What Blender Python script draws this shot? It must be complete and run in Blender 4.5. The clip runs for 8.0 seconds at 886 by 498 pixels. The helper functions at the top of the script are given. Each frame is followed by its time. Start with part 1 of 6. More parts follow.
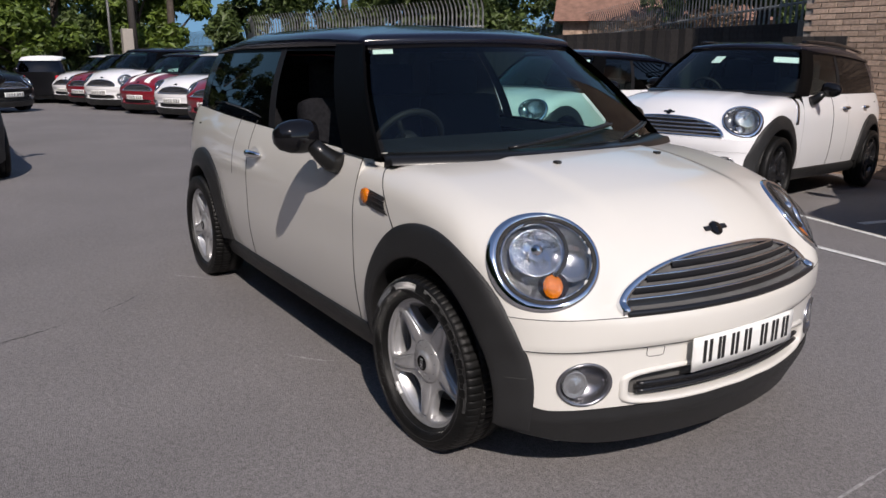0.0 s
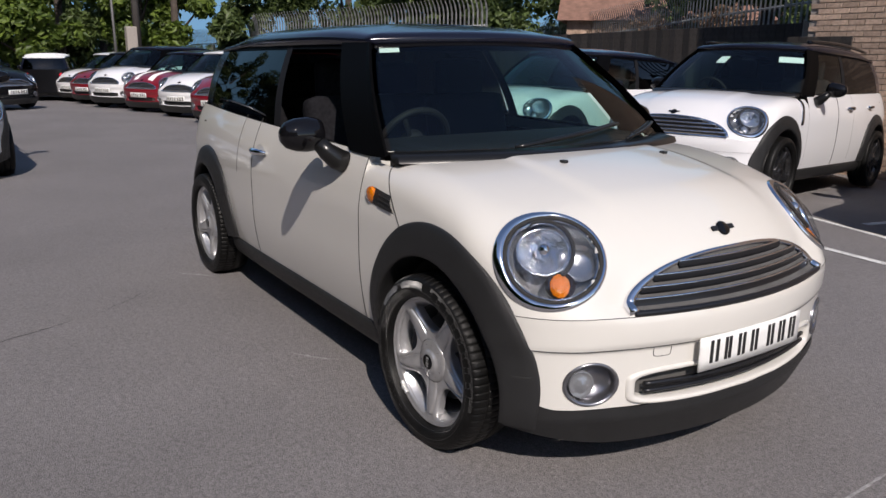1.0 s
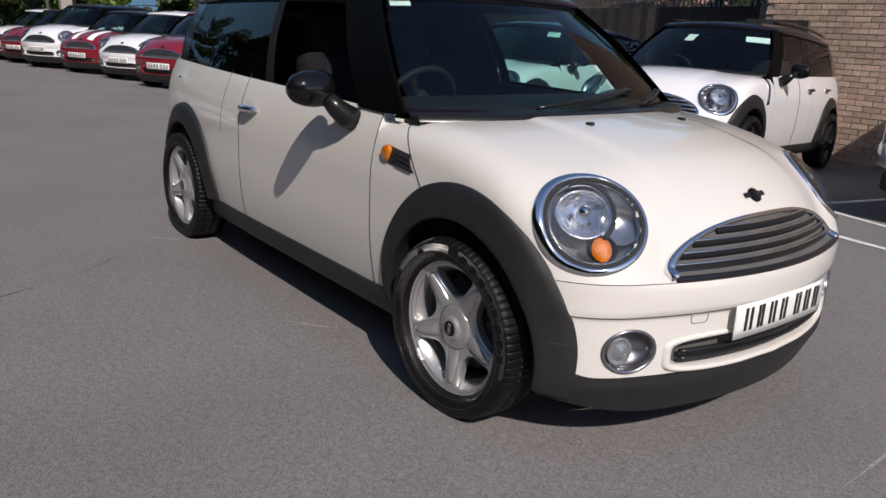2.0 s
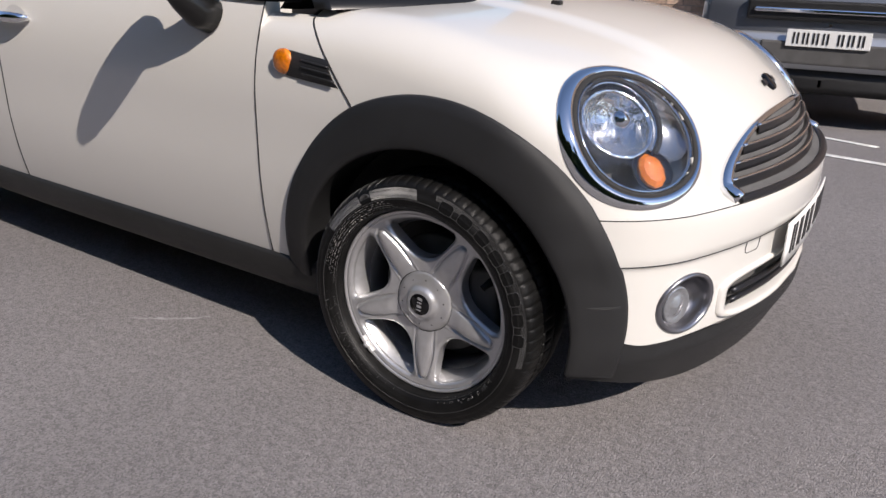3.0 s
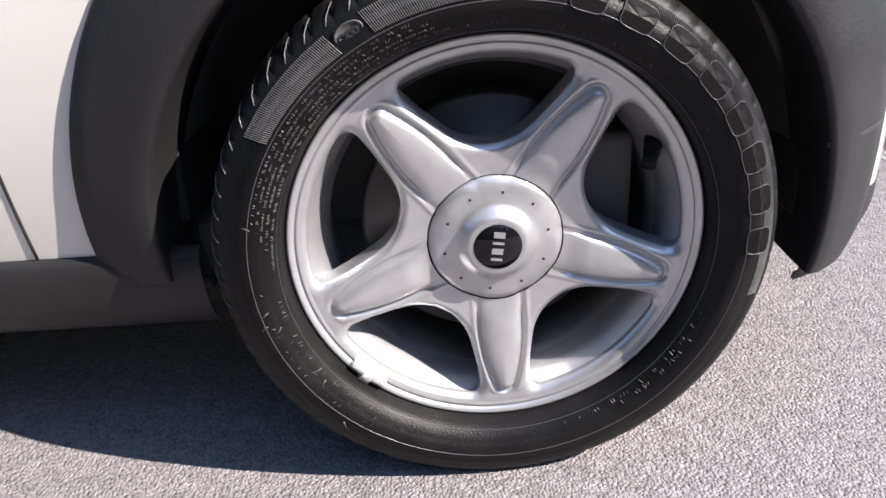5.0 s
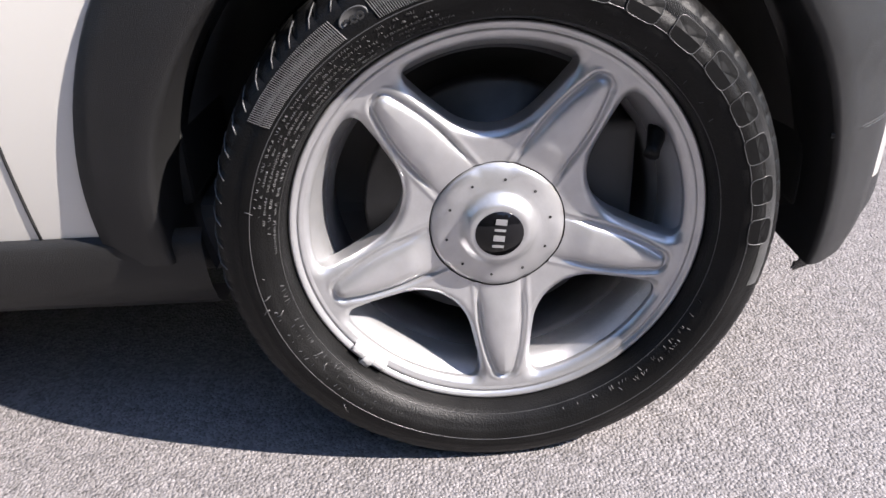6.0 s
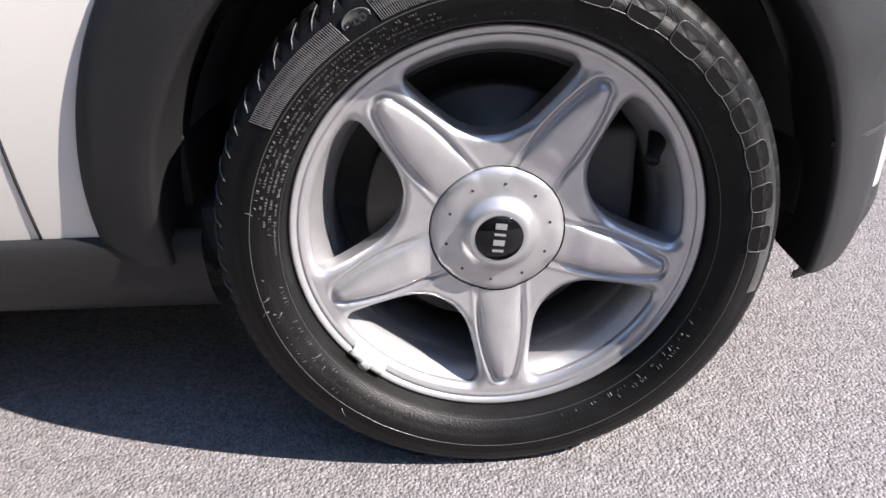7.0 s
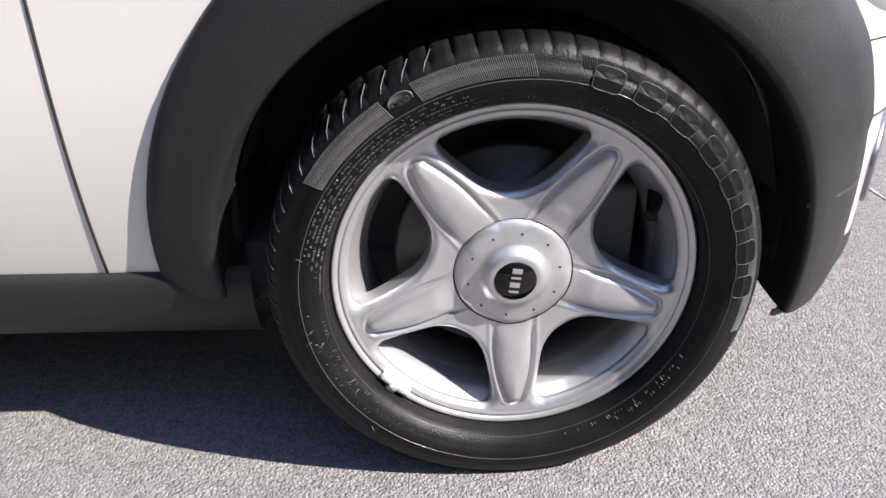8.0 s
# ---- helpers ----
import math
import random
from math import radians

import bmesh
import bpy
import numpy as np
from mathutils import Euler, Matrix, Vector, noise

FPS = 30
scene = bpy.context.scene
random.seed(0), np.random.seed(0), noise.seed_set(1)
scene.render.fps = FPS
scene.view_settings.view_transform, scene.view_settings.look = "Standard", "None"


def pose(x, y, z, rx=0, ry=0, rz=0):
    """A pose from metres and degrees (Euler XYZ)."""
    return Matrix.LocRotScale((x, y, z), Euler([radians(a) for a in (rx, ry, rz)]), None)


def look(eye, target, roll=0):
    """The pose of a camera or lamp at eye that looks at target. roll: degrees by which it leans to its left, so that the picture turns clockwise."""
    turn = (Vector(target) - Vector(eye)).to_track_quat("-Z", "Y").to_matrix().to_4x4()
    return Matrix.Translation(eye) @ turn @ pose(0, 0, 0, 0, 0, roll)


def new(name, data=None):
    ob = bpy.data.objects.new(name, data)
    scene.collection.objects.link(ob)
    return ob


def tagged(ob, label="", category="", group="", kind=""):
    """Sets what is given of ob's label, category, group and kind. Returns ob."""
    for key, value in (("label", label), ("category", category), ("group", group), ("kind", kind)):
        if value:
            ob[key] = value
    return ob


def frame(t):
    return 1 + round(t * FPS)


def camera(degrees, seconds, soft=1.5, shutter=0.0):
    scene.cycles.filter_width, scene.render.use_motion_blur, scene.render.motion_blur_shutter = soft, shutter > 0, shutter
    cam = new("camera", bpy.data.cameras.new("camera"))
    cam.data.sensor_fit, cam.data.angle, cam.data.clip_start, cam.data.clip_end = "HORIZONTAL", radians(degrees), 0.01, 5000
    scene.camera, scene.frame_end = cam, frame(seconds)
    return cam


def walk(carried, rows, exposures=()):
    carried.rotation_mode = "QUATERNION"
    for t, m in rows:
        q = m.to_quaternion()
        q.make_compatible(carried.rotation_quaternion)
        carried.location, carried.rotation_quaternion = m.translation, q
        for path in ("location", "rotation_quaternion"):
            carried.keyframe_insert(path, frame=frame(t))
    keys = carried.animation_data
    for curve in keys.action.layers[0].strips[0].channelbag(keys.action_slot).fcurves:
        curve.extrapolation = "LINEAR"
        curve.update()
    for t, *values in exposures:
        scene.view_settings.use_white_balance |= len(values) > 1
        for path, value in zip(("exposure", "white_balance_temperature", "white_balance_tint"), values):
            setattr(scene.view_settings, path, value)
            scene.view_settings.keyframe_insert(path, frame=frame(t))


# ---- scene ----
cam = camera(60.68, 8.0)
PATH = [
    (0, (2.0616, -2.1046, 1.3350), (0.6100, -1.1406, 0.8838), 0.30),
    (0.5, (2.0528, -2.1118, 1.3344), (0.6020, -1.1479, 0.8805), 0.40),
    (1, (2.0520, -2.1150, 1.3337), (0.5980, -1.1558, 0.8803), 0.51),
    (1.5, (2.0256, -2.1378, 1.3207), (0.5717, -1.1785, 0.8669), 1.30),
    (2, (1.8100, -2.2893, 1.2524), (0.4522, -1.2204, 0.7485), 2.78),
    (2.2, (1.6865, -2.3093, 1.2185), (0.3982, -1.1907, 0.6449), 2.26),
    (3.3, (0.6397, -2.0135, 1.0413), (-0.0523, -0.5068, 0.3405), -0.11),
    (3.5, (0.4837, -1.9210, 1.0268), (-0.0449, -0.3868, 0.2479), -1.84),
    (4, (0.1331, -1.6443, 0.7887), (-0.1500, -0.0309, 0.0425), -2.89),
    (4.5, (-0.0475, -1.5559, 0.6873), (-0.0646, 0.0748, -0.0744), -3.74),
    (5, (-0.0623, -1.5565, 0.6685), (-0.0565, 0.0542, -0.1351), -3.38),
    (6.5, (-0.0631, -1.5549, 0.6799), (-0.0628, 0.0314, -0.1707), -2.21),
    (7, (-0.0620, -1.5609, 0.6665), (-0.0617, 0.0427, -0.1511), -1.99),
    (7.5, (-0.0593, -1.5617, 0.6787), (-0.0676, 0.0409, -0.1408), -1.76),
    (8, (-0.1014, -1.6285, 0.7800), (-0.0779, -0.0424, -0.0708), -0.56),
]
EXPOSURES = [(0, 0.2), (2.0, 0.2), (2.2, 0.27), (3.3, 0.65), (3.5, 0.72), (4.0, 1.25), (4.5, 1.66), (5.0, 1.76), (7.5, 1.76), (8.0, 1.7)]
walk(cam, [(t, look(eye, target, roll)) for t, eye, target, roll in PATH], [(t, e, 6850 if t < 3.8 else 6650, 15) for t, e in EXPOSURES])
import collections


# ---------------------------------------------------------------- light
SUN_WAY = Vector((-1.10, 0.41, -1.0)).normalized()   # the way the sunlight goes
world = bpy.data.worlds.new("sky")
scene.world = world
world.use_nodes = True
wn = world.node_tree.nodes
sky = wn.new("ShaderNodeTexSky")
sky.sky_type = "NISHITA"
sky.sun_disc = False
sky.sun_elevation = math.asin(-SUN_WAY.z)
sky.sun_rotation = math.atan2(-SUN_WAY.x, -SUN_WAY.y)
sky.air_density, sky.dust_density, sky.ozone_density, sky.altitude = 0.9, 0.5, 2.0, 900
world.node_tree.links.new(sky.outputs[0], wn["Background"].inputs[0])
wn["Background"].inputs[1].default_value = 0.13
sun_data = bpy.data.lights.new("sun", "SUN")
sun_data.energy, sun_data.angle, sun_data.color = 4.2, radians(0.5), (1.0, 0.955, 0.90)
sun = new("sun", sun_data)
sun.matrix_world = Matrix.Translation((0, 0, 12)) @ SUN_WAY.to_track_quat("-Z", "Y").to_matrix().to_4x4()

# ---------------------------------------------------------------- materials


def material(name, colour, rough=0.5, metal=0.0, coat=0.0, vary=0.0, scale=8.0, bump=0.0, bump_scale=60.0,
             spec=0.5, per_object=0.0, stains=0.0, stain_scale=1.2):
    """Principled surface with colour mottling at two scales, fine relief and roughness variation."""
    m = bpy.data.materials.new(name)
    m.use_nodes = True
    nt = m.node_tree
    p = nt.nodes["Principled BSDF"]
    p.inputs["Roughness"].default_value, p.inputs["Metallic"].default_value = rough, metal
    p.inputs["Coat Weight"].default_value, p.inputs["Coat Roughness"].default_value = coat, 0.03
    p.inputs["Specular IOR Level"].default_value = spec
    p.inputs["Base Color"].default_value = (*colour, 1)
    if vary or stains or bump or per_object:
        co = nt.nodes.new("ShaderNodeTexCoord")
        last = None
        for amount, sc, detail in ((vary, scale, 6), (stains, stain_scale, 3)):
            if not amount:
                continue
            n = nt.nodes.new("ShaderNodeTexNoise")
            n.inputs["Scale"].default_value, n.inputs["Detail"].default_value = sc, detail
            nt.links.new(co.outputs["Object"], n.inputs["Vector"])
            r = nt.nodes.new("ShaderNodeMapRange")
            r.inputs[1].default_value, r.inputs[2].default_value = 0.3, 0.7
            r.inputs[3].default_value, r.inputs[4].default_value = 1 - amount, 1 + amount
            nt.links.new(n.outputs["Fac"], r.inputs[0])
            if last is None:
                last = r.outputs[0]
            else:
                q = nt.nodes.new("ShaderNodeMath")
                q.operation = "MULTIPLY"
                nt.links.new(last, q.inputs[0]), nt.links.new(r.outputs[0], q.inputs[1])
                last = q.outputs[0]
        if per_object:
            oi = nt.nodes.new("ShaderNodeObjectInfo")
            r = nt.nodes.new("ShaderNodeMapRange")
            r.inputs[3].default_value, r.inputs[4].default_value = 1 - per_object, 1 + per_object
            nt.links.new(oi.outputs["Random"], r.inputs[0])
            if last is None:
                last = r.outputs[0]
            else:
                q = nt.nodes.new("ShaderNodeMath")
                q.operation = "MULTIPLY"
                nt.links.new(last, q.inputs[0]), nt.links.new(r.outputs[0], q.inputs[1])
                last = q.outputs[0]
        if last is not None:
            mul = nt.nodes.new("ShaderNodeMix")
            mul.data_type, mul.blend_type = "RGBA", "MULTIPLY"
            mul.inputs["Factor"].default_value = 1.0
            mul.inputs[6].default_value = (*colour, 1)
            nt.links.new(last, mul.inputs[7])
            nt.links.new(mul.outputs[2], p.inputs["Base Color"])
        if bump:
            n = nt.nodes.new("ShaderNodeTexNoise")
            n.inputs["Scale"].default_value, n.inputs["Detail"].default_value = bump_scale, 4
            nt.links.new(co.outputs["Object"], n.inputs["Vector"])
            b = nt.nodes.new("ShaderNodeBump")
            b.inputs["Strength"].default_value, b.inputs["Distance"].default_value = bump, 0.01
            nt.links.new(n.outputs["Fac"], b.inputs["Height"])
            nt.links.new(b.outputs[0], p.inputs["Normal"])
    return m


def glass(name, tint, rough=0.0):
    """Thin clear pane: a tinted see-through sheet with a mirror coat by Fresnel."""
    m = bpy.data.materials.new(name)
    m.use_nodes = True
    nt = m.node_tree
    nt.nodes.remove(nt.nodes["Principled BSDF"])
    out = nt.nodes["Material Output"]
    clear, gloss, mix, fr = (nt.nodes.new("ShaderNodeBsdf" + "Transparent"), nt.nodes.new("ShaderNodeBsdfGlossy"),
                             nt.nodes.new("ShaderNodeMixShader"), nt.nodes.new("ShaderNodeLayerWeight"))
    clear.inputs[0].default_value = (*tint, 1)
    gloss.inputs["Roughness"].default_value = rough
    power, fold = nt.nodes.new("ShaderNodeMath"), nt.nodes.new("ShaderNodeMath")
    power.operation, fold.operation = "POWER", "MULTIPLY_ADD"
    power.inputs[1].default_value, fold.inputs[1].default_value, fold.inputs[2].default_value = 5.0, 0.55, 0.060
    fr.inputs["Blend"].default_value = 0.5
    nt.links.new(fr.outputs["Facing"], power.inputs[0])
    nt.links.new(power.outputs[0], fold.inputs[0])
    nt.links.new(fold.outputs[0], mix.inputs[0])
    nt.links.new(clear.outputs[0], mix.inputs[1]), nt.links.new(gloss.outputs[0], mix.inputs[2])
    nt.links.new(mix.outputs[0], out.inputs["Surface"])
    return m


CREAM = material("cream_paint", (0.60, 0.583, 0.545), 0.32, coat=1.0, vary=0.012, scale=3, spec=0.5)
WHITE = material("white_paint", (0.70, 0.70, 0.715), 0.3, coat=1.0, vary=0.012, scale=3)
MINT = material("mint_paint", (0.30, 0.62, 0.55), 0.3, coat=1.0, vary=0.012, scale=3)
RED = material("red_paint", (0.17, 0.006, 0.014), 0.3, coat=1.0, vary=0.02, scale=3)
SILVER = material("silver_paint", (0.42, 0.44, 0.47), 0.3, metal=0.6, coat=1.0, vary=0.02, scale=3)
DARKCAR = material("dark_paint", (0.004, 0.004, 0.005), 0.30, coat=0.25, vary=0.02, spec=0.15)
ROOF = material("black_roof_paint", (0.006, 0.007, 0.015), 0.18, coat=0.35, vary=0.02, spec=0.3)
PLASTIC = material("black_plastic", (0.0150, 0.0150, 0.0155), 0.44, vary=0.12, scale=14, bump=0.25, bump_scale=900, stains=0.1, spec=0.35)
SILLPLASTIC = material("sill_plastic", (0.015, 0.015, 0.015), 0.48, vary=0.22, scale=10, bump=0.2, bump_scale=700, stains=0.2, spec=0.35)
GLOSSBLACK = material("gloss_black", (0.005, 0.005, 0.006), 0.05, spec=0.35)
PILLAR = material("pillar_black", (0.002, 0.002, 0.0022), 0.5, spec=0.03)
SEAMBLACK = material("seam_black", (0.012, 0.012, 0.012), 0.8)
CHROME = material("chrome", (0.78, 0.79, 0.81), 0.06, metal=1.0)
SATIN = material("satin_chrome", (0.5, 0.51, 0.53), 0.22, metal=1.0)
BLACKALLOY = material("black_alloy", (0.012, 0.012, 0.013), 0.25, coat=0.5)
FOGLENS = material("fog_lens", (0.30, 0.31, 0.33), 0.08, metal=0.6, coat=1.0, bump=0.3, bump_scale=120)
FOGBOWL = material("fog_lamp_bowl", (0.26, 0.26, 0.28), 0.28, metal=0.9)
ALLOY = material("alloy_silver", (0.50, 0.50, 0.508), 0.34, metal=0.70, coat=0.25, vary=0.06, scale=40, bump=0.03, bump_scale=260, stains=0.05, stain_scale=9)
# alloy darkened to carry the shade deep behind the spokes
BARRELSHADE = material("barrel_shade", (0.10, 0.10, 0.105), 0.6, metal=0.3, vary=0.25, scale=20)
DISC = material("brake_disc", (0.055, 0.054, 0.053), 0.42, metal=0.5, vary=0.2, scale=30)
UNDER = material("underside_black", (0.075, 0.073, 0.071), 0.85, vary=0.2)
RUBBER = material("tyre_rubber", (0.0062, 0.0061, 0.0060), 0.44, vary=0.3, scale=25, bump=0.15, bump_scale=420, stains=0.35, stain_scale=9, spec=0.17)
SHAPEBLACK = material("tyre_flat_rubber", (0.005, 0.005, 0.005), 0.5, spec=0.15, vary=0.3, scale=200)
# black rubber made greyer: light on ribs and edges painted in; also scratches
RIBSUNLIT = material("sunlit_rib_rubber", (0.055, 0.055, 0.055), 0.40, vary=0.3, scale=30)
LITRIBSCRATCH = material("lit_rib_and_scratch", (0.085, 0.085, 0.085), 0.4, vary=0.3, scale=30)
WEIGHT = material("weight_grey", (0.55, 0.55, 0.54), 0.4, metal=0.3, vary=0.2, scale=60, bump=0.2, bump_scale=200)
# raised rubber, paler to put small glints into the colour
RUBBERGLINT = material("tyre_glint_rubber", (0.055, 0.055, 0.055), 0.32, spec=0.6)
GLASS = glass("clear_glass", (0.56, 0.78, 0.73))
LENS = glass("lens_glass", (0.93, 0.94, 0.95))
TINTED = glass("privacy_glass", (0.035, 0.035, 0.033))
AMBER = material("amber_lens", (0.52, 0.138, 0.002), 0.12, coat=0.8, vary=0.35, scale=110, bump=0.3, bump_scale=300)
REDLENS = material("red_lens", (0.45, 0.01, 0.02), 0.12, coat=1.0)
REFLECTOR = material("lamp_reflector", (0.85, 0.86, 0.87), 0.10, metal=0.97, vary=0.10, scale=60, bump=1.0, bump_scale=30)
SLAT = material("slat_grey", (0.012, 0.0125, 0.015), 0.34, metal=0.3, coat=0.1)
BOWL = material("lamp_bowl", (0.52, 0.53, 0.55), 0.20, metal=0.85, vary=0.1, scale=40, bump=0.3, bump_scale=40)
LAMPGREY = material("lamp_grey", (0.50, 0.51, 0.53), 0.22, metal=0.9, vary=0.1, scale=20)
PLATE = material("plate_white", (0.72, 0.72, 0.70), 0.35, coat=0.4, vary=0.03)
INK = material("plate_ink", (0.012, 0.012, 0.013), 0.4)
CLOTH = material("seat_cloth", (0.012, 0.012, 0.014), 0.95, vary=0.3, scale=60, spec=0.05)
TRIMGREY = material("trim_grey", (0.011, 0.011, 0.0125), 0.6, vary=0.15, spec=0.12)
ARMBLACK = material("mirror_arm_black", (0.008, 0.008, 0.008), 0.28, spec=0.4)
PAPER = material("paper_tag", (0.80, 0.82, 0.81), 0.6, vary=0.05)
CARD = material("white_card", (0.80, 0.80, 0.78), 0.6, vary=0.05)

# ---------------------------------------------------------------- mesh helpers


def raw(name, verts, faces, mat, parent=None, label="", smooth=True, thick=0.0):
    if (thick and len(faces) > 60) or mat.name in ("clear_glass", "lens_glass", "privacy_glass"):
        V = np.asarray(verts, float)
        F = np.array([f[:4] for f in faces])
        nrm = np.cross(V[F[:, 2]] - V[F[:, 0]], V[F[:, 3]] - V[F[:, 1]])
        if np.einsum("ij,ij->", nrm, V[F[:, 0]] - np.array([-1.2, 0, 0.45])) < 0:
            faces = [tuple(reversed(f)) for f in faces]
    me = bpy.data.meshes.new(name)
    me.from_pydata([tuple(map(float, v)) for v in verts], [], [tuple(map(int, f)) for f in faces])
    me.materials.append(mat)
    me.polygons.foreach_set("use_smooth", [smooth] * len(me.polygons))
    me.update()
    ob = new(name, me)
    ob.parent = parent
    if label:
        tagged(ob, label)
    if thick:
        s = ob.modifiers.new("thickness", "SOLIDIFY")
        s.thickness, s.offset, s.use_rim = thick, -1, len(faces) < 60
    return ob


def part(name, bm, mat, parent=None, label="", smooth=False):
    me = bpy.data.meshes.new(name)
    bm.to_mesh(me)
    bm.free()
    me.materials.append(mat)
    me.polygons.foreach_set("use_smooth", [smooth] * len(me.polygons))
    ob = new(name, me)
    ob.parent = parent
    if label:
        tagged(ob, label)
    return ob


def thing(name, m, label, category, group="", kind=""):
    ob = new(name)
    ob.empty_display_size = 0.2
    ob.matrix_world = m
    return tagged(ob, label, category, group, kind)


def sheet(P, keep=None, flip=False, wrap=False):
    """Verts and faces of a grid of points P[i, j]; keep[i, j] says which cells stay."""
    n, m = P.shape[:2]
    verts = P.reshape(-1, 3)
    faces = []
    for i in range(n - (0 if wrap else 1)):
        for j in range(m - 1):
            if keep is not None and not keep[i, j]:
                continue
            a, b = i * m + j, ((i + 1) % n) * m + j
            f = (a, b, b + 1, a + 1)
            faces.append(f[::-1] if flip else f)
    used = sorted({v for f in faces for v in f})
    at = {v: k for k, v in enumerate(used)}
    return verts[used], [tuple(at[v] for v in f) for f in faces]


def grid_part(name, P, mat, parent, label="", keep=None, flip=False, wrap=False, thick=0.0, smooth=True):
    v, f = sheet(np.asarray(P, float), keep, flip, wrap)
    return raw(name, v, f, mat, parent, label, smooth, thick)


def tube(name, pts, radius, mat, parent, label="", sides=8, closed=False):
    """A round bar along a line of points."""
    pts = [Vector(p) for p in pts]
    n = len(pts)
    rings, last = [], None
    for i, p in enumerate(pts):
        a, b = (pts[(i - 1) % n], pts[(i + 1) % n]) if closed else (pts[max(0, i - 1)], pts[min(n - 1, i + 1)])
        d = (b - a).normalized()
        up = last if last is not None else (Vector((0, 0, 1)) if abs(d.z) < 0.9 else Vector((1, 0, 0)))
        s = d.cross(up)
        s = s.normalized() if s.length > 1e-6 else d.orthogonal().normalized()
        u = s.cross(d).normalized()
        last = u
        r = radius[i] if hasattr(radius, "__len__") else radius
        rings.append([p + r * (math.cos(t) * s + math.sin(t) * u) for t in [2 * math.pi * k / sides for k in range(sides)]])
    verts = [v for r in rings for v in r]
    faces = []
    for i in range(n if closed else n - 1):
        for k in range(sides):
            a, b = i * sides + k, i * sides + (k + 1) % sides
            c, d2 = ((i + 1) % n) * sides + (k + 1) % sides, ((i + 1) % n) * sides + k
            faces.append((a, d2, c, b))
    if not closed:
        faces.append(tuple(range(sides)))
        faces.append(tuple(reversed(range((n - 1) * sides, n * sides))))
    return raw(name, verts, faces, mat, parent, label)


def lathe(profile, segments=48, axis="y", centre=(0, 0, 0), arc=None):
    """Points of a profile of (radius, height) turned round an axis through centre."""
    a0, a1 = arc or (0, 2 * math.pi)
    ang = np.linspace(a0, a1, segments, endpoint=arc is not None)
    prof = np.array(profile, float)
    P = np.zeros((len(ang), len(prof), 3))
    c, s = np.cos(ang)[:, None], np.sin(ang)[:, None]
    if axis == "y":
        P[..., 0], P[..., 1], P[..., 2] = prof[:, 0] * c, prof[:, 1][None], prof[:, 0] * s
    elif axis == "z":
        P[..., 0], P[..., 1], P[..., 2] = prof[:, 0] * c, prof[:, 0] * s, prof[:, 1][None]
    else:
        P[..., 0], P[..., 1], P[..., 2] = prof[:, 1][None], prof[:, 0] * c, prof[:, 0] * s
    return P + np.array(centre)


def block(name, size, at, mat, parent=None, label="", bevel=0.0, turn=None, segments=2, smooth=False):
    """A box with rounded edges."""
    bm = bmesh.new()
    bmesh.ops.create_cube(bm, size=1)
    bmesh.ops.scale(bm, vec=size, verts=bm.verts)
    if bevel:
        bmesh.ops.bevel(bm, geom=bm.edges[:], offset=bevel, segments=segments, affect="EDGES", profile=0.6)
    m = Matrix.Translation(at)
    if turn is not None:
        m = m @ turn.to_4x4() if not isinstance(turn, Matrix) else Matrix.Translation(at) @ turn
    bmesh.ops.transform(bm, matrix=m, verts=bm.verts)
    return part(name, bm, mat, parent, label, smooth)


def smin(a, b, k):
    h = np.clip(0.5 + 0.5 * (b - a) / k, 0, 1)
    return b * (1 - h) + a * h - k * h * (1 - h)


def ease(x, a, b):
    t = np.clip((x - a) / (b - a), 0, 1)
    return t * t * (3 - 2 * t)


# ---------------------------------------------------------------- the shape of the small cars
NOSE, TAIL, WHEELBASE, HUB = 0.680, -3.22, 2.547, 0.300


def half_width(x, z):
    y = 0.8135 - 0.9 * np.clip(z - 0.70, 0, None) ** 2 - 0.42 * np.clip(0.57 - z, 0, None) ** 2 * (1 - 0.8 * ease(x, 0.0, 0.30))
    return y - 0.33 * np.clip(x - 0.12, 0, None) ** 2 - 0.035 * np.clip(-x - 1.6, 0, None) ** 2


def nose_at(y, z):
    g = -0.45 * np.clip(0.25 - z, 0, None) - 0.012 * ease(z, 0.485, 0.465) - 0.50 * np.clip(z - 0.575, 0, None) - 1.2 * np.clip(z - 0.66, 0, None) ** 2
    return NOSE - 0.36 * y * y + g - 0.034 * ease(z, 0.580, 0.604) * (1 - ease(np.abs(y), 0.44, 0.60))


def bonnet_at(x, y):
    crown = 0.04 + 0.12 * ease(x, -0.45, 0.5)
    return 0.965 - 0.274 * np.clip(x + 0.2, 0, None) ** 2 - crown * y * y + 0.009 * (1 - ease(np.abs(y), 0.34 - 0.06 * x, 0.405))


def body(p, top=True):
    """Depth inside the lower body, negative outside."""
    x, y, z = p[..., 0], np.abs(p[..., 1]), p[..., 2]
    f = smin(half_width(x, z) - y, nose_at(y, z) - x, 0.16)
    f = smin(f, x - TAIL - 0.12 * y * y, 0.25)
    return smin(f, bonnet_at(x, y) - z, 0.10) if top else f


def cast(o, d, top=True, far=1.6):
    """From inside points o along the ways d to the body's skin."""
    o, d = np.broadcast_arrays(np.asarray(o, float), np.asarray(d, float))
    d = d / np.linalg.norm(d, axis=-1, keepdims=True)
    lo, hi = np.zeros(o.shape[:-1]), np.full(o.shape[:-1], far)
    for _ in range(34):
        mid = (lo + hi) / 2
        ins = body(o + d * mid[..., None], top) > 0
        lo, hi = np.where(ins, mid, lo), np.where(ins, hi, mid)
    return o + d * lo[..., None]


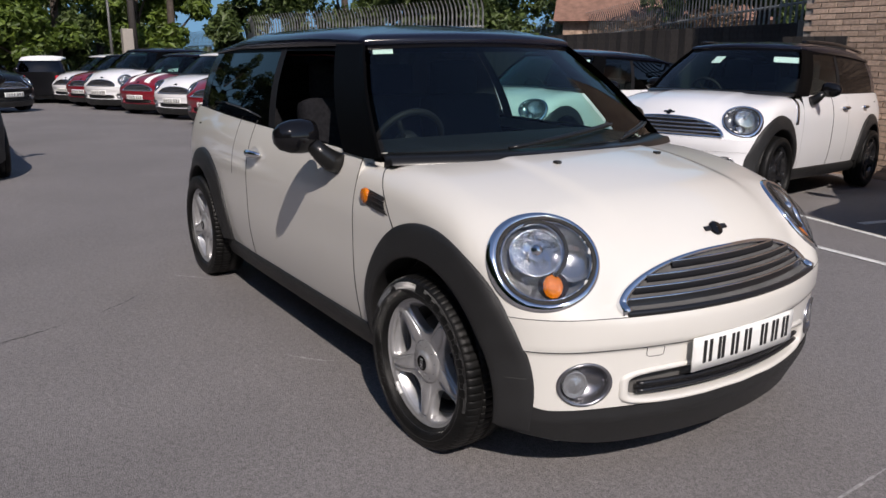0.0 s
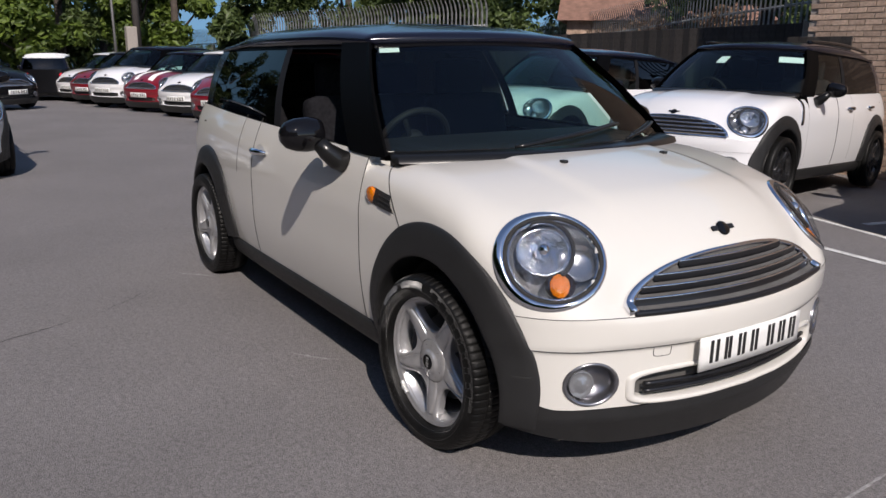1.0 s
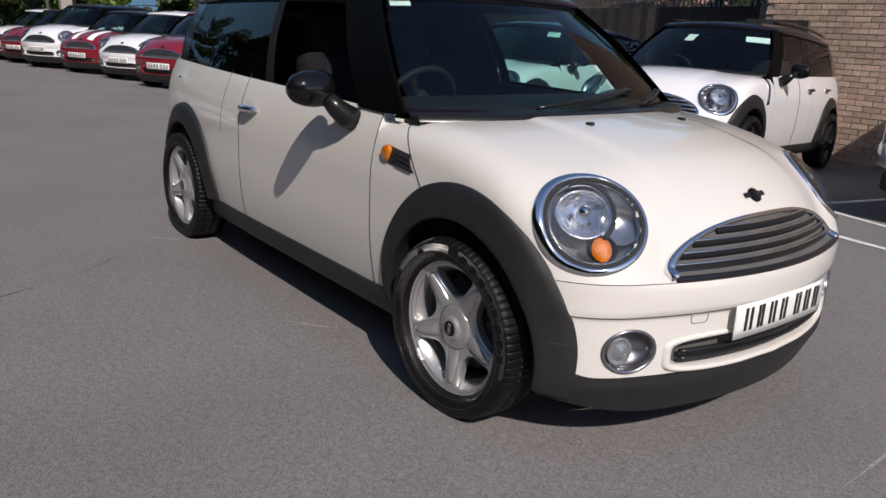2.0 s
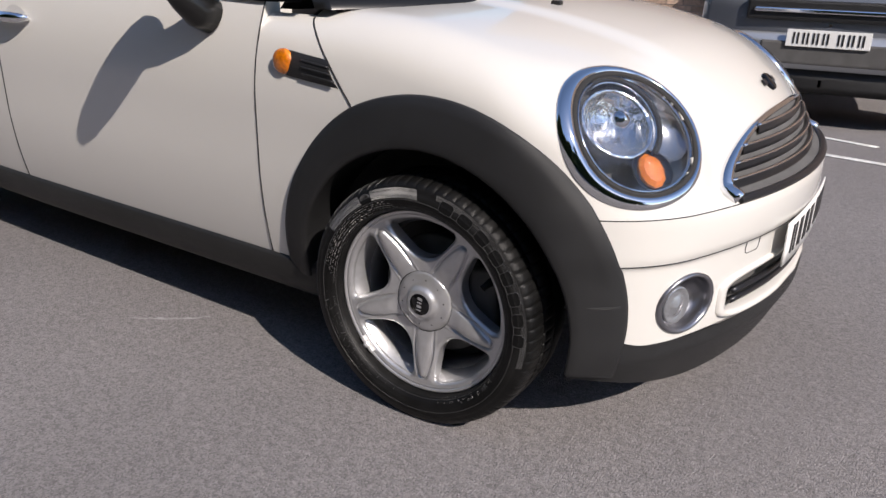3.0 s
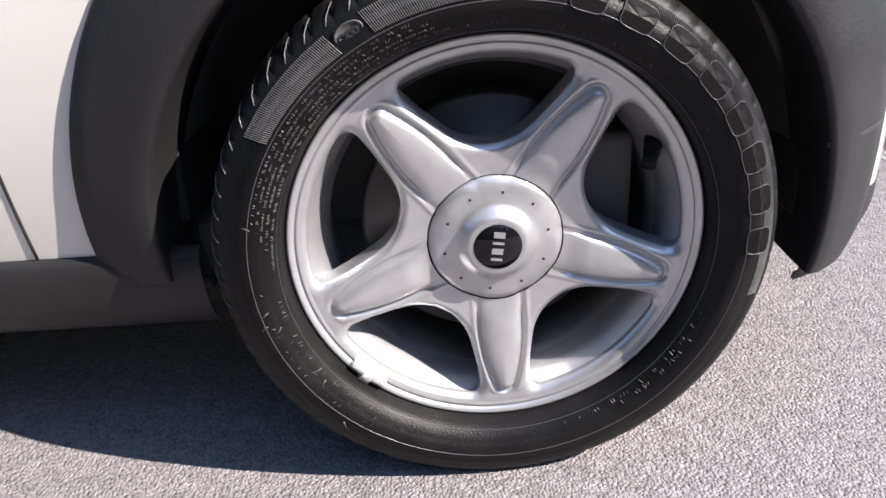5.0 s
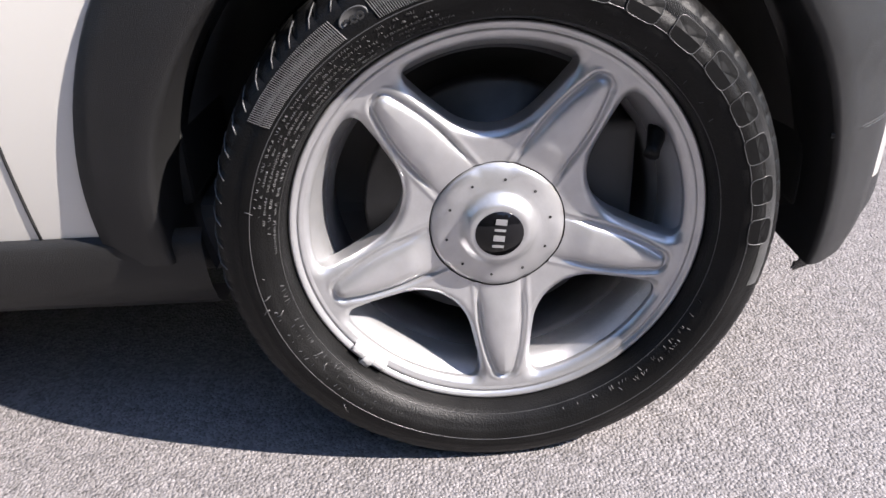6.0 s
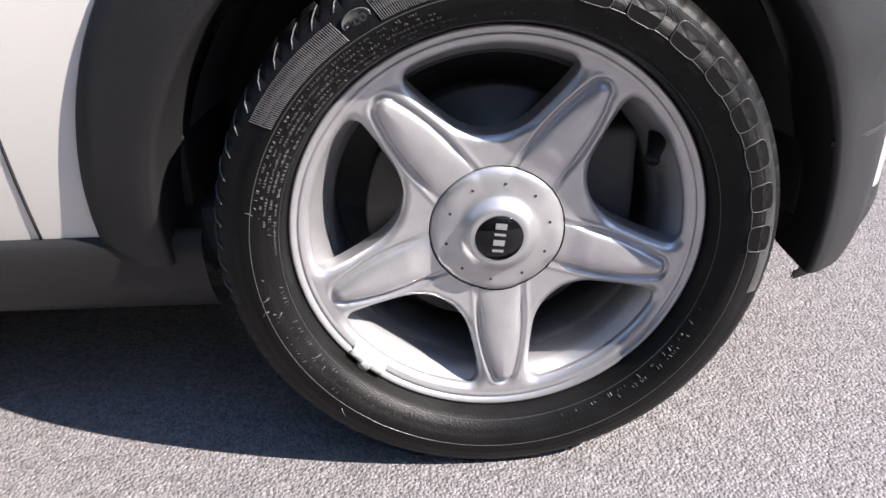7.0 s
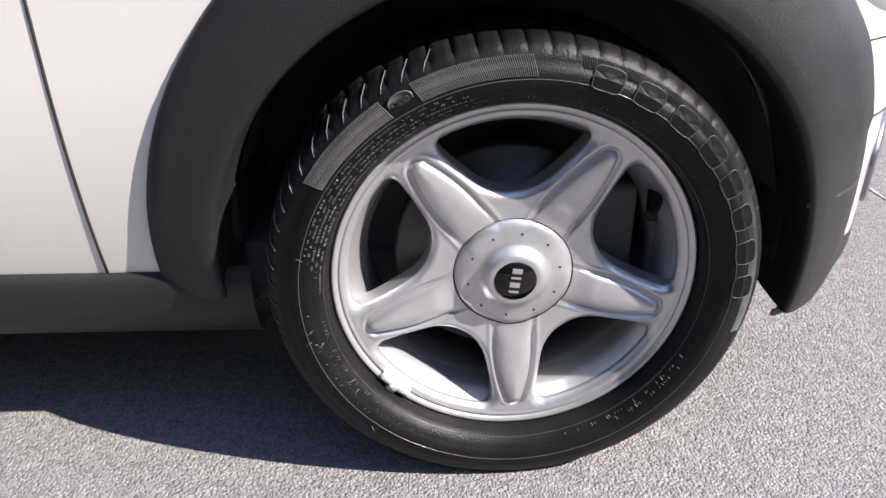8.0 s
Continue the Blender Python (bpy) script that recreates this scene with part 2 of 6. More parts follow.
def normal_at(p, top=True):
    p, e = np.asarray(p, float), 0.002
    g = np.stack([body(p + np.eye(3)[k] * e, top) - body(p - np.eye(3)[k] * e, top) for k in range(3)], -1)
    return -g / np.linalg.norm(g, axis=-1, keepdims=True)


def side_skin(x, z, top=True):
    """Points of the right-hand skin at lengths x and heights z."""
    x, z = np.broadcast_arrays(np.asarray(x, float), np.asarray(z, float))
    o = np.stack([x, np.zeros_like(x), z], -1)
    return cast(o, np.array([0, -1.0, 0]), top)


def swap(P):
    """The same on the car's left."""
    return np.asarray(P) * np.array([1, -1, 1])


def both(P):
    """A grid whose last column lies on the middle line, made whole."""
    return np.concatenate([P, swap(P)[:, -2::-1]], 1)


SEAM_Z = 0.579


def bonnet_rear(phi):
    return np.interp(np.degrees(phi), [0, 11, 24, 32, 60, 90], [-0.19, -0.205, -0.37, -0.37, -0.235, -0.19])


def door_front(z):
    return -0.519 - 0.02 * np.clip(z - 0.62, 0, None) ** 2


def belt(x):
    return 0.955 + 0.019 * np.clip(-x - 0.45, 0, None)


def outline_fan(n_side, n_nose, x_from):
    """Origins x and headings of rays that sweep along the side and round the nose to its middle."""
    xs = np.linspace(x_from, 0.0, n_side, endpoint=False)
    th = np.linspace(0, math.pi / 2, n_nose)
    return np.r_[xs, np.zeros(n_nose)], np.r_[np.zeros(n_side), th]


def frame_of(c, up=(0, 0, 1)):
    """Outward normal at the skin near c, and the ways across and up in the skin there."""
    n = normal_at(np.array(c, float))
    e1 = np.cross(up, n)
    e1 /= np.linalg.norm(e1)
    return n, e1, np.cross(n, e1)


def skin_ring(c, n, e1, e2, a, b, profile, segments=56, power=2.0, shift=0.0):
    """Rings on the skin round c: profile of (share of the radius, height over the skin)."""
    t = np.linspace(0, 2 * math.pi, segments, endpoint=False)
    ct, st = np.cos(t), np.sin(t)
    ct, st = np.sign(ct) * np.abs(ct) ** (2 / power), np.sign(st) * np.abs(st) ** (2 / power)
    P = np.zeros((segments, len(profile), 3))
    for j, (rho, off) in enumerate(profile):
        q = np.array(c) + shift * np.clip((1 - rho) / 0.13, 0, 1) * e1 + rho * (a * ct[:, None] * e1 + b * st[:, None] * e2)
        P[:, j] = cast(q - 0.22 * n, n, far=0.5) + off * n
    return P


def tight(ob, dist=1e-4):
    bm = bmesh.new()
    bm.from_mesh(ob.data)
    bmesh.ops.remove_doubles(bm, verts=bm.verts, dist=dist)
    bm.to_mesh(ob.data)
    bm.free()
    return ob


LAMP = np.array([0.357, -0.607, 0.692])
FOG = np.array([0.552, -0.586, 0.370])
LAMP_A, LAMP_B = 0.173, 0.170


def sides(fn):
    """Runs fn for the car's right and left: it is given the map of points and whether faces turn."""
    fn(lambda P: np.asarray(P), False)
    fn(swap, True)


def arch_keep(P, cx, r):
    c = (P[:-1, :-1] + P[1:, 1:]) / 2
    return ((c[..., 0] - cx) ** 2 + (c[..., 2] - HUB) ** 2 > r * r) | (np.abs(c[..., 1]) < 0.45)


def cladding(car, cx, mirror, flip, q, seam=True, front=True):
    """Black plastic wheel arch with a rolled inner lip."""
    a0, a1 = (math.radians(185 if front else 180), math.radians(-11.5 if front else 0))
    n = int(64 * q)
    ang = np.linspace(a0, a1, n)
    prof = [(0.476, -0.012), (0.478, 0.002), (0.474, 0.008), (0.45, 0.013), (0.42, 0.017), (0.395, 0.022), (0.377, 0.023), (0.3705, 0.021), (0.368, 0.014), (0.367, -0.02), (0.367, -0.06), (0.374, -0.12)]
    P = np.zeros((n, len(prof), 3))
    for j, (r, off) in enumerate(prof):
        outer = np.interp(np.degrees(ang), [-16, 0, 21, 37, 52, 70, 92, 116, 143, 163, 184], [0.450, 0.460, 0.474, 0.4865, 0.489, 0.486, 0.484, 0.480, 0.462, 0.453, 0.447] if front else [0.455, 0.458, 0.464, 0.468, 0.472, 0.475, 0.476, 0.476, 0.472, 0.462, 0.452])
        share = np.clip((r - 0.372) / 0.104, 0, 1.02)
        rr = np.where(share > 0, 0.372 + (outer - 0.372) * share, r)
        x, z = cx + rr * np.cos(ang), HUB + rr * np.sin(ang)
        S = side_skin(x, z)
        S[:, 1] -= off if front or j < 2 else off + 0.020 * min(1.0, (j - 1) / 4)
        P[:, j] = S
    grid_part("wheel_arch", mirror(P), PLASTIC, car, "matt black plastic wheel arch trim", flip=flip)
    if seam and front:
        r = np.linspace(0.365, 0.459, 8)
        z = 0.389 + 0.0 * r
        x = np.sqrt(np.clip(r * r - 0.089 ** 2, 0, None))
        S = side_skin(x, z)
        S[:, 1] -= np.interp(r, [0.365, 0.39, 0.45, 0.478], [0.017, 0.0190, 0.0125, 0.0015])
        tube("arch_joint", mirror(S), 0.0018, SEAMBLACK, car)
        S[:, 2] -= 0.003
        tube("arch_joint", mirror(S), 0.0014, SILLPLASTIC, car)


def gh_base(s):
    """Foot of the windows, from the middle of the screen (0) by the front pillar (1) to the tail (2, 3)."""
    s = np.asarray(s, float)
    y1 = -0.738 * np.sin(np.clip(s, 0, 1) * math.pi / 2) ** 0.96
    x1 = -0.165 - 0.235 * (y1 / 0.738) ** 2
    z1 = 0.971 - 0.010 * (y1 / 0.738) ** 2
    x2 = -0.40 - 2.52 * np.clip(s - 1, 0, 1)
    y2 = -(half_width(x2, belt(x2)) - 0.012)
    z2 = belt(x2)
    w = ease(s, 1.0, 1.06)
    a = np.clip(s - 2, 0, 1) * math.pi / 2
    x3, y3 = -2.92 - 0.20 * np.sin(a), y2 * np.cos(a)
    x = np.where(s <= 1, x1, np.where(s <= 2, x2, x3))
    y = np.where(s <= 1, y1, np.where(s <= 2, -0.738 * (1 - w) + y2 * w, y3))
    z = np.where(s <= 1, z1, np.where(s <= 2, 0.961 * (1 - w) + z2 * w, z2))
    return np.stack([x, y, z], -1)


def gh_top(s):
    s = np.asarray(s, float)
    y1 = -0.550 * np.sin(np.clip(s, 0, 1) * math.pi / 2)
    x1 = -0.735 - 0.125 * (y1 / 0.550) ** 2
    z1 = 1.381 - 0.014 * (y1 / 0.550) ** 2
    k = np.clip(s - 1, 0, 1)
    x2 = -0.86 - 1.96 * k
    y2 = -0.550 - 0.04 * np.sin(np.clip(k * 1.2, 0, 1) * math.pi)
    z2 = 1.367 - 0.022 * k ** 2
    a = np.clip(s - 2, 0, 1) * math.pi / 2
    x3, y3 = -2.82 - 0.14 * np.sin(a), y2 * np.cos(a)
    pick = lambda a1, a2, a3: np.where(s <= 1, a1, np.where(s <= 2, a2, a3))
    return np.stack([pick(x1, x2, x3), pick(y1, y2, y3), pick(z1, z2, z2)], -1)


def gh(s, w, out=0.0):
    """A point of the window band at s along it and w up it (0 to 1), bowed outwards a little."""
    s, w = np.broadcast_arrays(np.asarray(s, float), np.asarray(w, float))
    b, t = gh_base(s), gh_top(s)
    p = b + (t - b) * w[..., None]
    a = np.clip(s, 0, 1) * math.pi / 2
    nx, ny = np.where(s < 1, np.cos(a), np.where(s > 2, -np.sin(np.clip(s - 2, 0, 1) * math.pi / 2), 0)), -np.where(s < 1, np.sin(a), np.where(s > 2, np.cos(np.clip(s - 2, 0, 1) * math.pi / 2), 1))
    bow = 0.022 * np.sin(w * math.pi) + out
    return p + np.stack([nx * bow, ny * bow, 0.5 * bow * (s < 1)], -1)


def gh_sheet(s0, s1, w0, w1, ns, nw, out=0.0):
    k, w = np.meshgrid(np.linspace(0, 1, ns), np.linspace(w0, w1, nw), indexing="ij")
    (a0, a1), (b0, b1) = (s0 if isinstance(s0, tuple) else (s0, s0)), (s1 if isinstance(s1, tuple) else (s1, s1))
    s = (a0 + (a1 - a0) * w) * (1 - k) + (b0 + (b1 - b0) * w) * k
    return gh(s, w, out)


def dish(r):
    """How far the wheel's middle sits in from its rim."""
    return 0.013 * (1 - ease(r, 0.07, 0.21)) ** 0.8


def spoke_sheet(detail):
    """One fifth of the wheel's face round a spoke along +x, with the window edges turned back: points (x, depth, z) and faces."""
    nr, nt = (98, 147) if detail > 1 else (18, 19)
    R, T = np.meshgrid(np.linspace(0.0763, 0.2145, nr), np.radians(np.linspace(-36, 36, nt)), indexing="ij")

    def width(x):
        """Half the width of a spoke along its length."""
        return np.interp(x, [0.06, 0.10, 0.115, 0.1425, 0.165, 0.19, 0.22], [0.047, 0.0435, 0.0405, 0.0355, 0.0320, 0.0295, 0.0285])

    def solid(x, z):
        """Distance inside the metal, negative in the windows."""
        r, lat = np.hypot(x, z), np.abs(z)
        w = width(x)
        c72, s72 = math.cos(math.radians(72)), math.sin(math.radians(72))
        x2, z2 = x * c72 + lat * s72, np.abs(lat * c72 - x * s72)
        gap = smin(smin(lat - w, z2 - width(x2), 0.030), 0.2065 - r, 0.020)
        return -smin(gap, r - 0.1045, 0.032)

    def depth(x, z, sd):
        r, lat = np.hypot(x, z), np.abs(z)
        # the petal: a round-nosed lens along the spoke, in a shallow groove with a ridge beyond
        s0, big, half, nose, rnd = 0.11, 0.2308, 0.0127, 0.1865, 0.011
        arc = np.hypot(x - s0, lat + big - half) - big
        tip = np.hypot(x - nose, lat)
        d = np.where(x < s0, lat - half, np.where((x - s0) / (nose - s0) > 1, tip, arc)) - rnd
        d = np.where((x > s0) & (x <= nose), np.minimum(np.maximum(arc, -0.02), np.where(x > nose - 0.006, tip, 1)) - rnd, d)
        q = np.clip(1 + d / 0.0237, 0, 1)
        lift = 0.0078 * np.where(d < 0, np.clip(1 - q ** 2.4, 0, 1) ** 0.62, 0) * (0.42 + 0.58 * ease(r, 0.080, 0.110))
        groove = -0.0036 * np.exp(-((d - 0.0020) / 0.0024) ** 2) * ease(r, 0.082, 0.11)
        ridge = 0.0012 * np.exp(-((d - 0.0078) / 0.0030) ** 2) * (1 - ease(r, 0.198, 0.207))
        edge = -0.0065 * (1 - np.clip(sd / 0.0085, 0, 1)) ** 2
        base = np.interp(r, [0.07, 0.085, 0.13, 0.17, 0.203, 0.2145], [0.0180, 0.0176, 0.0170, 0.0168, 0.0168, 0.0160])
        return base + dish(r) - (lift + groove + ridge + edge)

    x, z = R * np.cos(T), R * np.sin(T)
    sd = solid(x, z)
    c = np.maximum(np.maximum(sd[:-1, :-1], sd[1:, :-1]), np.maximum(sd[:-1, 1:], sd[1:, 1:])) > 0
    out = sd <= 0
    for _ in range(6):
        e = 1e-5
        f0 = solid(x, z)
        gx, gz = (solid(x + e, z) - f0) / e, (solid(x, z + e) - f0) / e
        g2 = np.maximum(gx * gx + gz * gz, 0.05)
        x, z = np.where(out, x - f0 * gx / g2, x), np.where(out, z - f0 * gz / g2, z)
    y = depth(x, z, np.maximum(solid(x, z), 0))
    V = np.stack([x, y, z], -1).reshape(-1, 3)
    idx = np.arange(nr * nt).reshape(nr, nt)
    F = np.stack([idx[:-1, :-1], idx[1:, :-1], idx[1:, 1:], idx[:-1, 1:]], -1)[c]
    count = collections.Counter()
    for f in F.tolist():
        for a, b in zip(f, f[1:] + f[:1]):
            count[(a, b)] += 1
    flag = out.reshape(-1)
    verts, faces, back = V.tolist(), F.tolist(), {}
    for (a, b) in list(count):
        if (b, a) not in count and flag[a] and flag[b]:
            for k in (a, b):
                if k not in back:
                    back[k] = (len(verts), len(verts) + 1)
                    v = verts[k]
                    verts += [[v[0], v[1] + 0.006, v[2]], [v[0], v[1] + 0.030, v[2]]]
            faces += [[b, a, back[a][0], back[b][0]], [back[b][0], back[a][0], back[a][1], back[b][1]]]
    return np.array(verts), faces


SPOKE_SHEETS = {}


def cap_lift(C):
    """How far the hub cap swells where a petal runs into it."""
    rc, tc = np.hypot(C[..., 0], C[..., 2]), np.arctan2(C[..., 2], C[..., 0])
    near = np.abs((tc - math.radians(2 - 90) + math.pi / 5) % (2 * math.pi / 5) - math.pi / 5)
    q = np.clip(rc * np.sin(near) / 0.0237, 0, 1)
    return 0.42 * 0.0078 * np.clip(1 - q ** 2.4, 0, 1) ** 0.62 * ease(rc, 0.054, 0.072)


def wheel_rim_side(parent, y0, mirror, flip, detail, ALLOY):
    """Five-spoke alloy wheel seen from outside, round the y axis; the outer face looks to -y."""
    seg = 200 if detail > 1 else 40
    lip = [(0.2135, 0.0162), (0.2160, 0.0148), (0.2186, 0.0146), (0.2194, 0.0156), (0.2204, 0.0140), (0.2240, 0.0112), (0.2268, 0.0108), (0.2282, 0.0128), (0.2286, 0.022)]
    grid_part("rim", mirror(lathe([(r, y0 + h) for r, h in lip], seg)), ALLOY, parent, "silver alloy rim", wrap=True, flip=not flip)
    barrel = [(0.2095, 0.022), (0.2050, 0.032), (0.1990, 0.042), (0.195, 0.055), (0.193, 0.074)]
    grid_part("rim_barrel", mirror(lathe([(r, y0 + h) for r, h in barrel], seg)), ALLOY, parent, wrap=True, flip=not flip)
    # the barrel's deep part, its shade painted in as a darker colour
    grid_part("barrel_well", mirror(lathe([(r, y0 + h) for r, h in ((0.193, 0.074), (0.186, 0.079), (0.186, 0.12), (0.190, 0.17))], seg)), BARRELSHADE, parent, "deep inner barrel with its shade put into a dark colour", wrap=True, flip=not flip)
    key = min(detail, 2) > 1
    if key not in SPOKE_SHEETS:
        SPOKE_SHEETS[key] = spoke_sheet(detail)
    sv, sf = SPOKE_SHEETS[key]
    first = None
    for k in range(5):
        if first is None:
            first = raw("spoke", mirror(sv + np.array([0, y0, 0])), [f if flip else f[::-1] for f in sf], ALLOY, parent, "silver alloy spoke with a raised petal")
            ob = first
        else:
            ob = new("spoke", first.data)
            ob.parent = parent
            tagged(ob, "silver alloy spoke with a raised petal")
        ob.matrix_basis = Matrix.Rotation(-math.radians(-90 + 2 + 72 * k), 4, "Y")
    cap = [(0.0015, -0.0080), (0.0262, -0.0080), (0.0278, -0.0082), (0.0310, -0.0083), (0.0340, -0.0072), (0.0370, -0.0046), (0.0400, -0.0012), (0.0430, 0.0018), (0.0460, 0.0036), (0.050, 0.0046), (0.056, 0.0058), (0.062, 0.0074), (0.067, 0.0092), (0.071, 0.0112), (0.0742, 0.0134), (0.0751, 0.0146), (0.07515, 0.024)]
    C = lathe([(r_, y0 + 0.004 + h) for r_, h in cap], 120 if detail > 1 else 24)
    C[..., 1] += 0.0128 - cap_lift(C) * (np.hypot(C[..., 0], C[..., 2]) < 0.0751)
    hubcap = grid_part("hub_cap", mirror(C), ALLOY, parent, "domed silver hub cap", wrap=True, flip=not flip)
    J = lathe([(0.0740, y0 + 0.0328), (0.0775, y0 + 0.0328)], 120 if detail > 1 else 24)
    J[..., 1] -= cap_lift(J)
    grid_part("cap_joint", mirror(J), SEAMBLACK, parent, wrap=True, flip=not flip)
    grid_part("emblem", mirror(lathe([(0.0005, y0 + 0.0076), (0.0262, y0 + 0.0076), (0.0268, y0 + 0.0088)], 48 if detail > 1 else 16)), GLOSSBLACK, hubcap, "round black emblem disc", wrap=True, flip=not flip)
    if detail > 1:
        tilt = math.radians(98)
        for k in range(4):      # plain bars in place of the maker's word
            c = (k - 1.5) * 0.0098
            bar = block("emblem_bar", (0.0026 if k in (1, 3) else 0.0066, 0.0012, 0.0125), (0, 0, 0), ALLOY, hubcap)
            bar.data.transform(Matrix.Translation((0, y0 + 0.0072, 0)) @ Matrix.Rotation(tilt, 4, "Y") @ Matrix.Translation((c, 0, 0)))
            if flip:
                bar.data.transform(Matrix.Diagonal((1, -1, 1, 1)))
        for k in range(10):     # small drilled holes round the cap
            th = math.radians(36 * k + 10)
            grid_part("hole", mirror(lathe([(0.0002, y0 + 0.0220), (0.0017, y0 + 0.0220)], 10, centre=(0.0585 * math.cos(th), 0, 0.0585 * math.sin(th)))), SEAMBLACK, hubcap, wrap=True, flip=not flip)


def tyre(parent, y0, mirror, flip, detail, bulge=1.0):
    """Road tyre with grooved tread; y0 is the plane of the rim's face."""
    n = 432 if detail > 1 else 48
    prof = np.array([(0.2225, 0.024), (0.2286, 0.0150), (0.2300, 0.0080), (0.2320, -0.0020), (0.2345, -0.0105), (0.245, -0.0195), (0.2505, -0.0215), (0.2515, -0.0225), (0.262, -0.0240), (0.2745, -0.0232), (0.2755, -0.0215), (0.2835, -0.0195),
                     (0.2915, -0.0155), (0.2985, -0.0085), (0.3025, 0.003), (0.3045, 0.018), (0.3055, 0.030), (0.3060, 0.034), (0.2990, 0.0355), (0.2990, 0.042), (0.3065, 0.0435), (0.3085, 0.075), (0.3085, 0.090), (0.3010, 0.0915), (0.3010, 0.098), (0.3085, 0.0995), (0.307, 0.135), (0.3015, 0.165), (0.290, 0.185), (0.262, 0.200), (0.226, 0.180)])
    ang = np.linspace(0, 2 * math.pi, n, endpoint=False)
    if detail > 1:
        ang = (np.arange(72)[:, None] + np.array([0.0, 0.055, 0.095, 0.40, 0.70, 0.96])[None]).reshape(-1) * math.radians(5)
    R = np.repeat(prof[:, 0][None], n, 0)
    H = np.repeat(np.where(prof[:, 1] < 0, prof[:, 1] * bulge, prof[:, 1])[None], n, 0)
    if detail > 1:
        cut = (np.arange(n) % 6 < 2)
        R[np.ix_(cut, range(14, 18))] -= 0.0045
        R[np.ix_(cut, range(13, 14))] -= 0.0015
        R[np.ix_(cut, range(20, 23))] -= 0.0055
    P = np.stack([R * np.cos(ang)[:, None], y0 + H, R * np.sin(ang)[:, None]], -1)
    low = -HUB + 0.0005
    squash = np.clip(low - P[..., 2], 0, None)
    P[..., 1] -= squash * np.sign(0.08 - H) * 0.9
    P[..., 2] = np.maximum(P[..., 2], low)
    ob = grid_part("tyre", mirror(P), RUBBER, parent, "black rubber tyre", wrap=True, flip=not flip)
    return ob


def wheel(car, x, mirror, flip, detail, alloy, y0=-0.830, steer=0.0, bulge=1.0):
    hub = new("wheel")
    hub.parent = car
    side = 1 if flip else -1
    hub.matrix_basis = Matrix.Translation((x, 0.82 * side, HUB)) @ Matrix.Rotation(math.radians(steer), 4, "Z") @ Matrix.Translation((0, -0.82 * side, 0))
    wheel_rim_side(hub, y0, mirror, flip, detail, alloy)
    tyre(hub, y0, mirror, flip, detail, bulge)
    if detail > 0:
        disc = [(0.055, 0.060), (0.060, 0.072), (0.078, 0.073), (0.082, 0.088), (0.146, 0.088), (0.150, 0.092), (0.150, 0.112)]
        grid_part("brake_disc", mirror(lathe([(r, y0 + h) for r, h in disc], 48)), DISC, hub, "dull steel brake disc", wrap=True, flip=not flip)
        grid_part("hub_flange", mirror(lathe([(0.001, y0 + 0.060), (0.05, y0 + 0.062), (0.058, y0 + 0.09)], 24)), UNDER, hub, wrap=True, flip=not flip)
    grid_part("backplate", mirror(lathe([(0.001, y0 + 0.150), (0.192, y0 + 0.160)], 32)), UNDER, hub, wrap=True, flip=not flip)
    return hub


def wall_y(r):
    """Height of the tyre's outer wall over the rim's face."""
    return np.interp(r, [0.2345, 0.245, 0.2505, 0.2515, 0.262, 0.2745, 0.2755, 0.2835, 0.2915], [-0.0105, -0.0195, -0.0215, -0.0225, -0.0240, -0.0232, -0.0215, -0.0195, -0.0155])


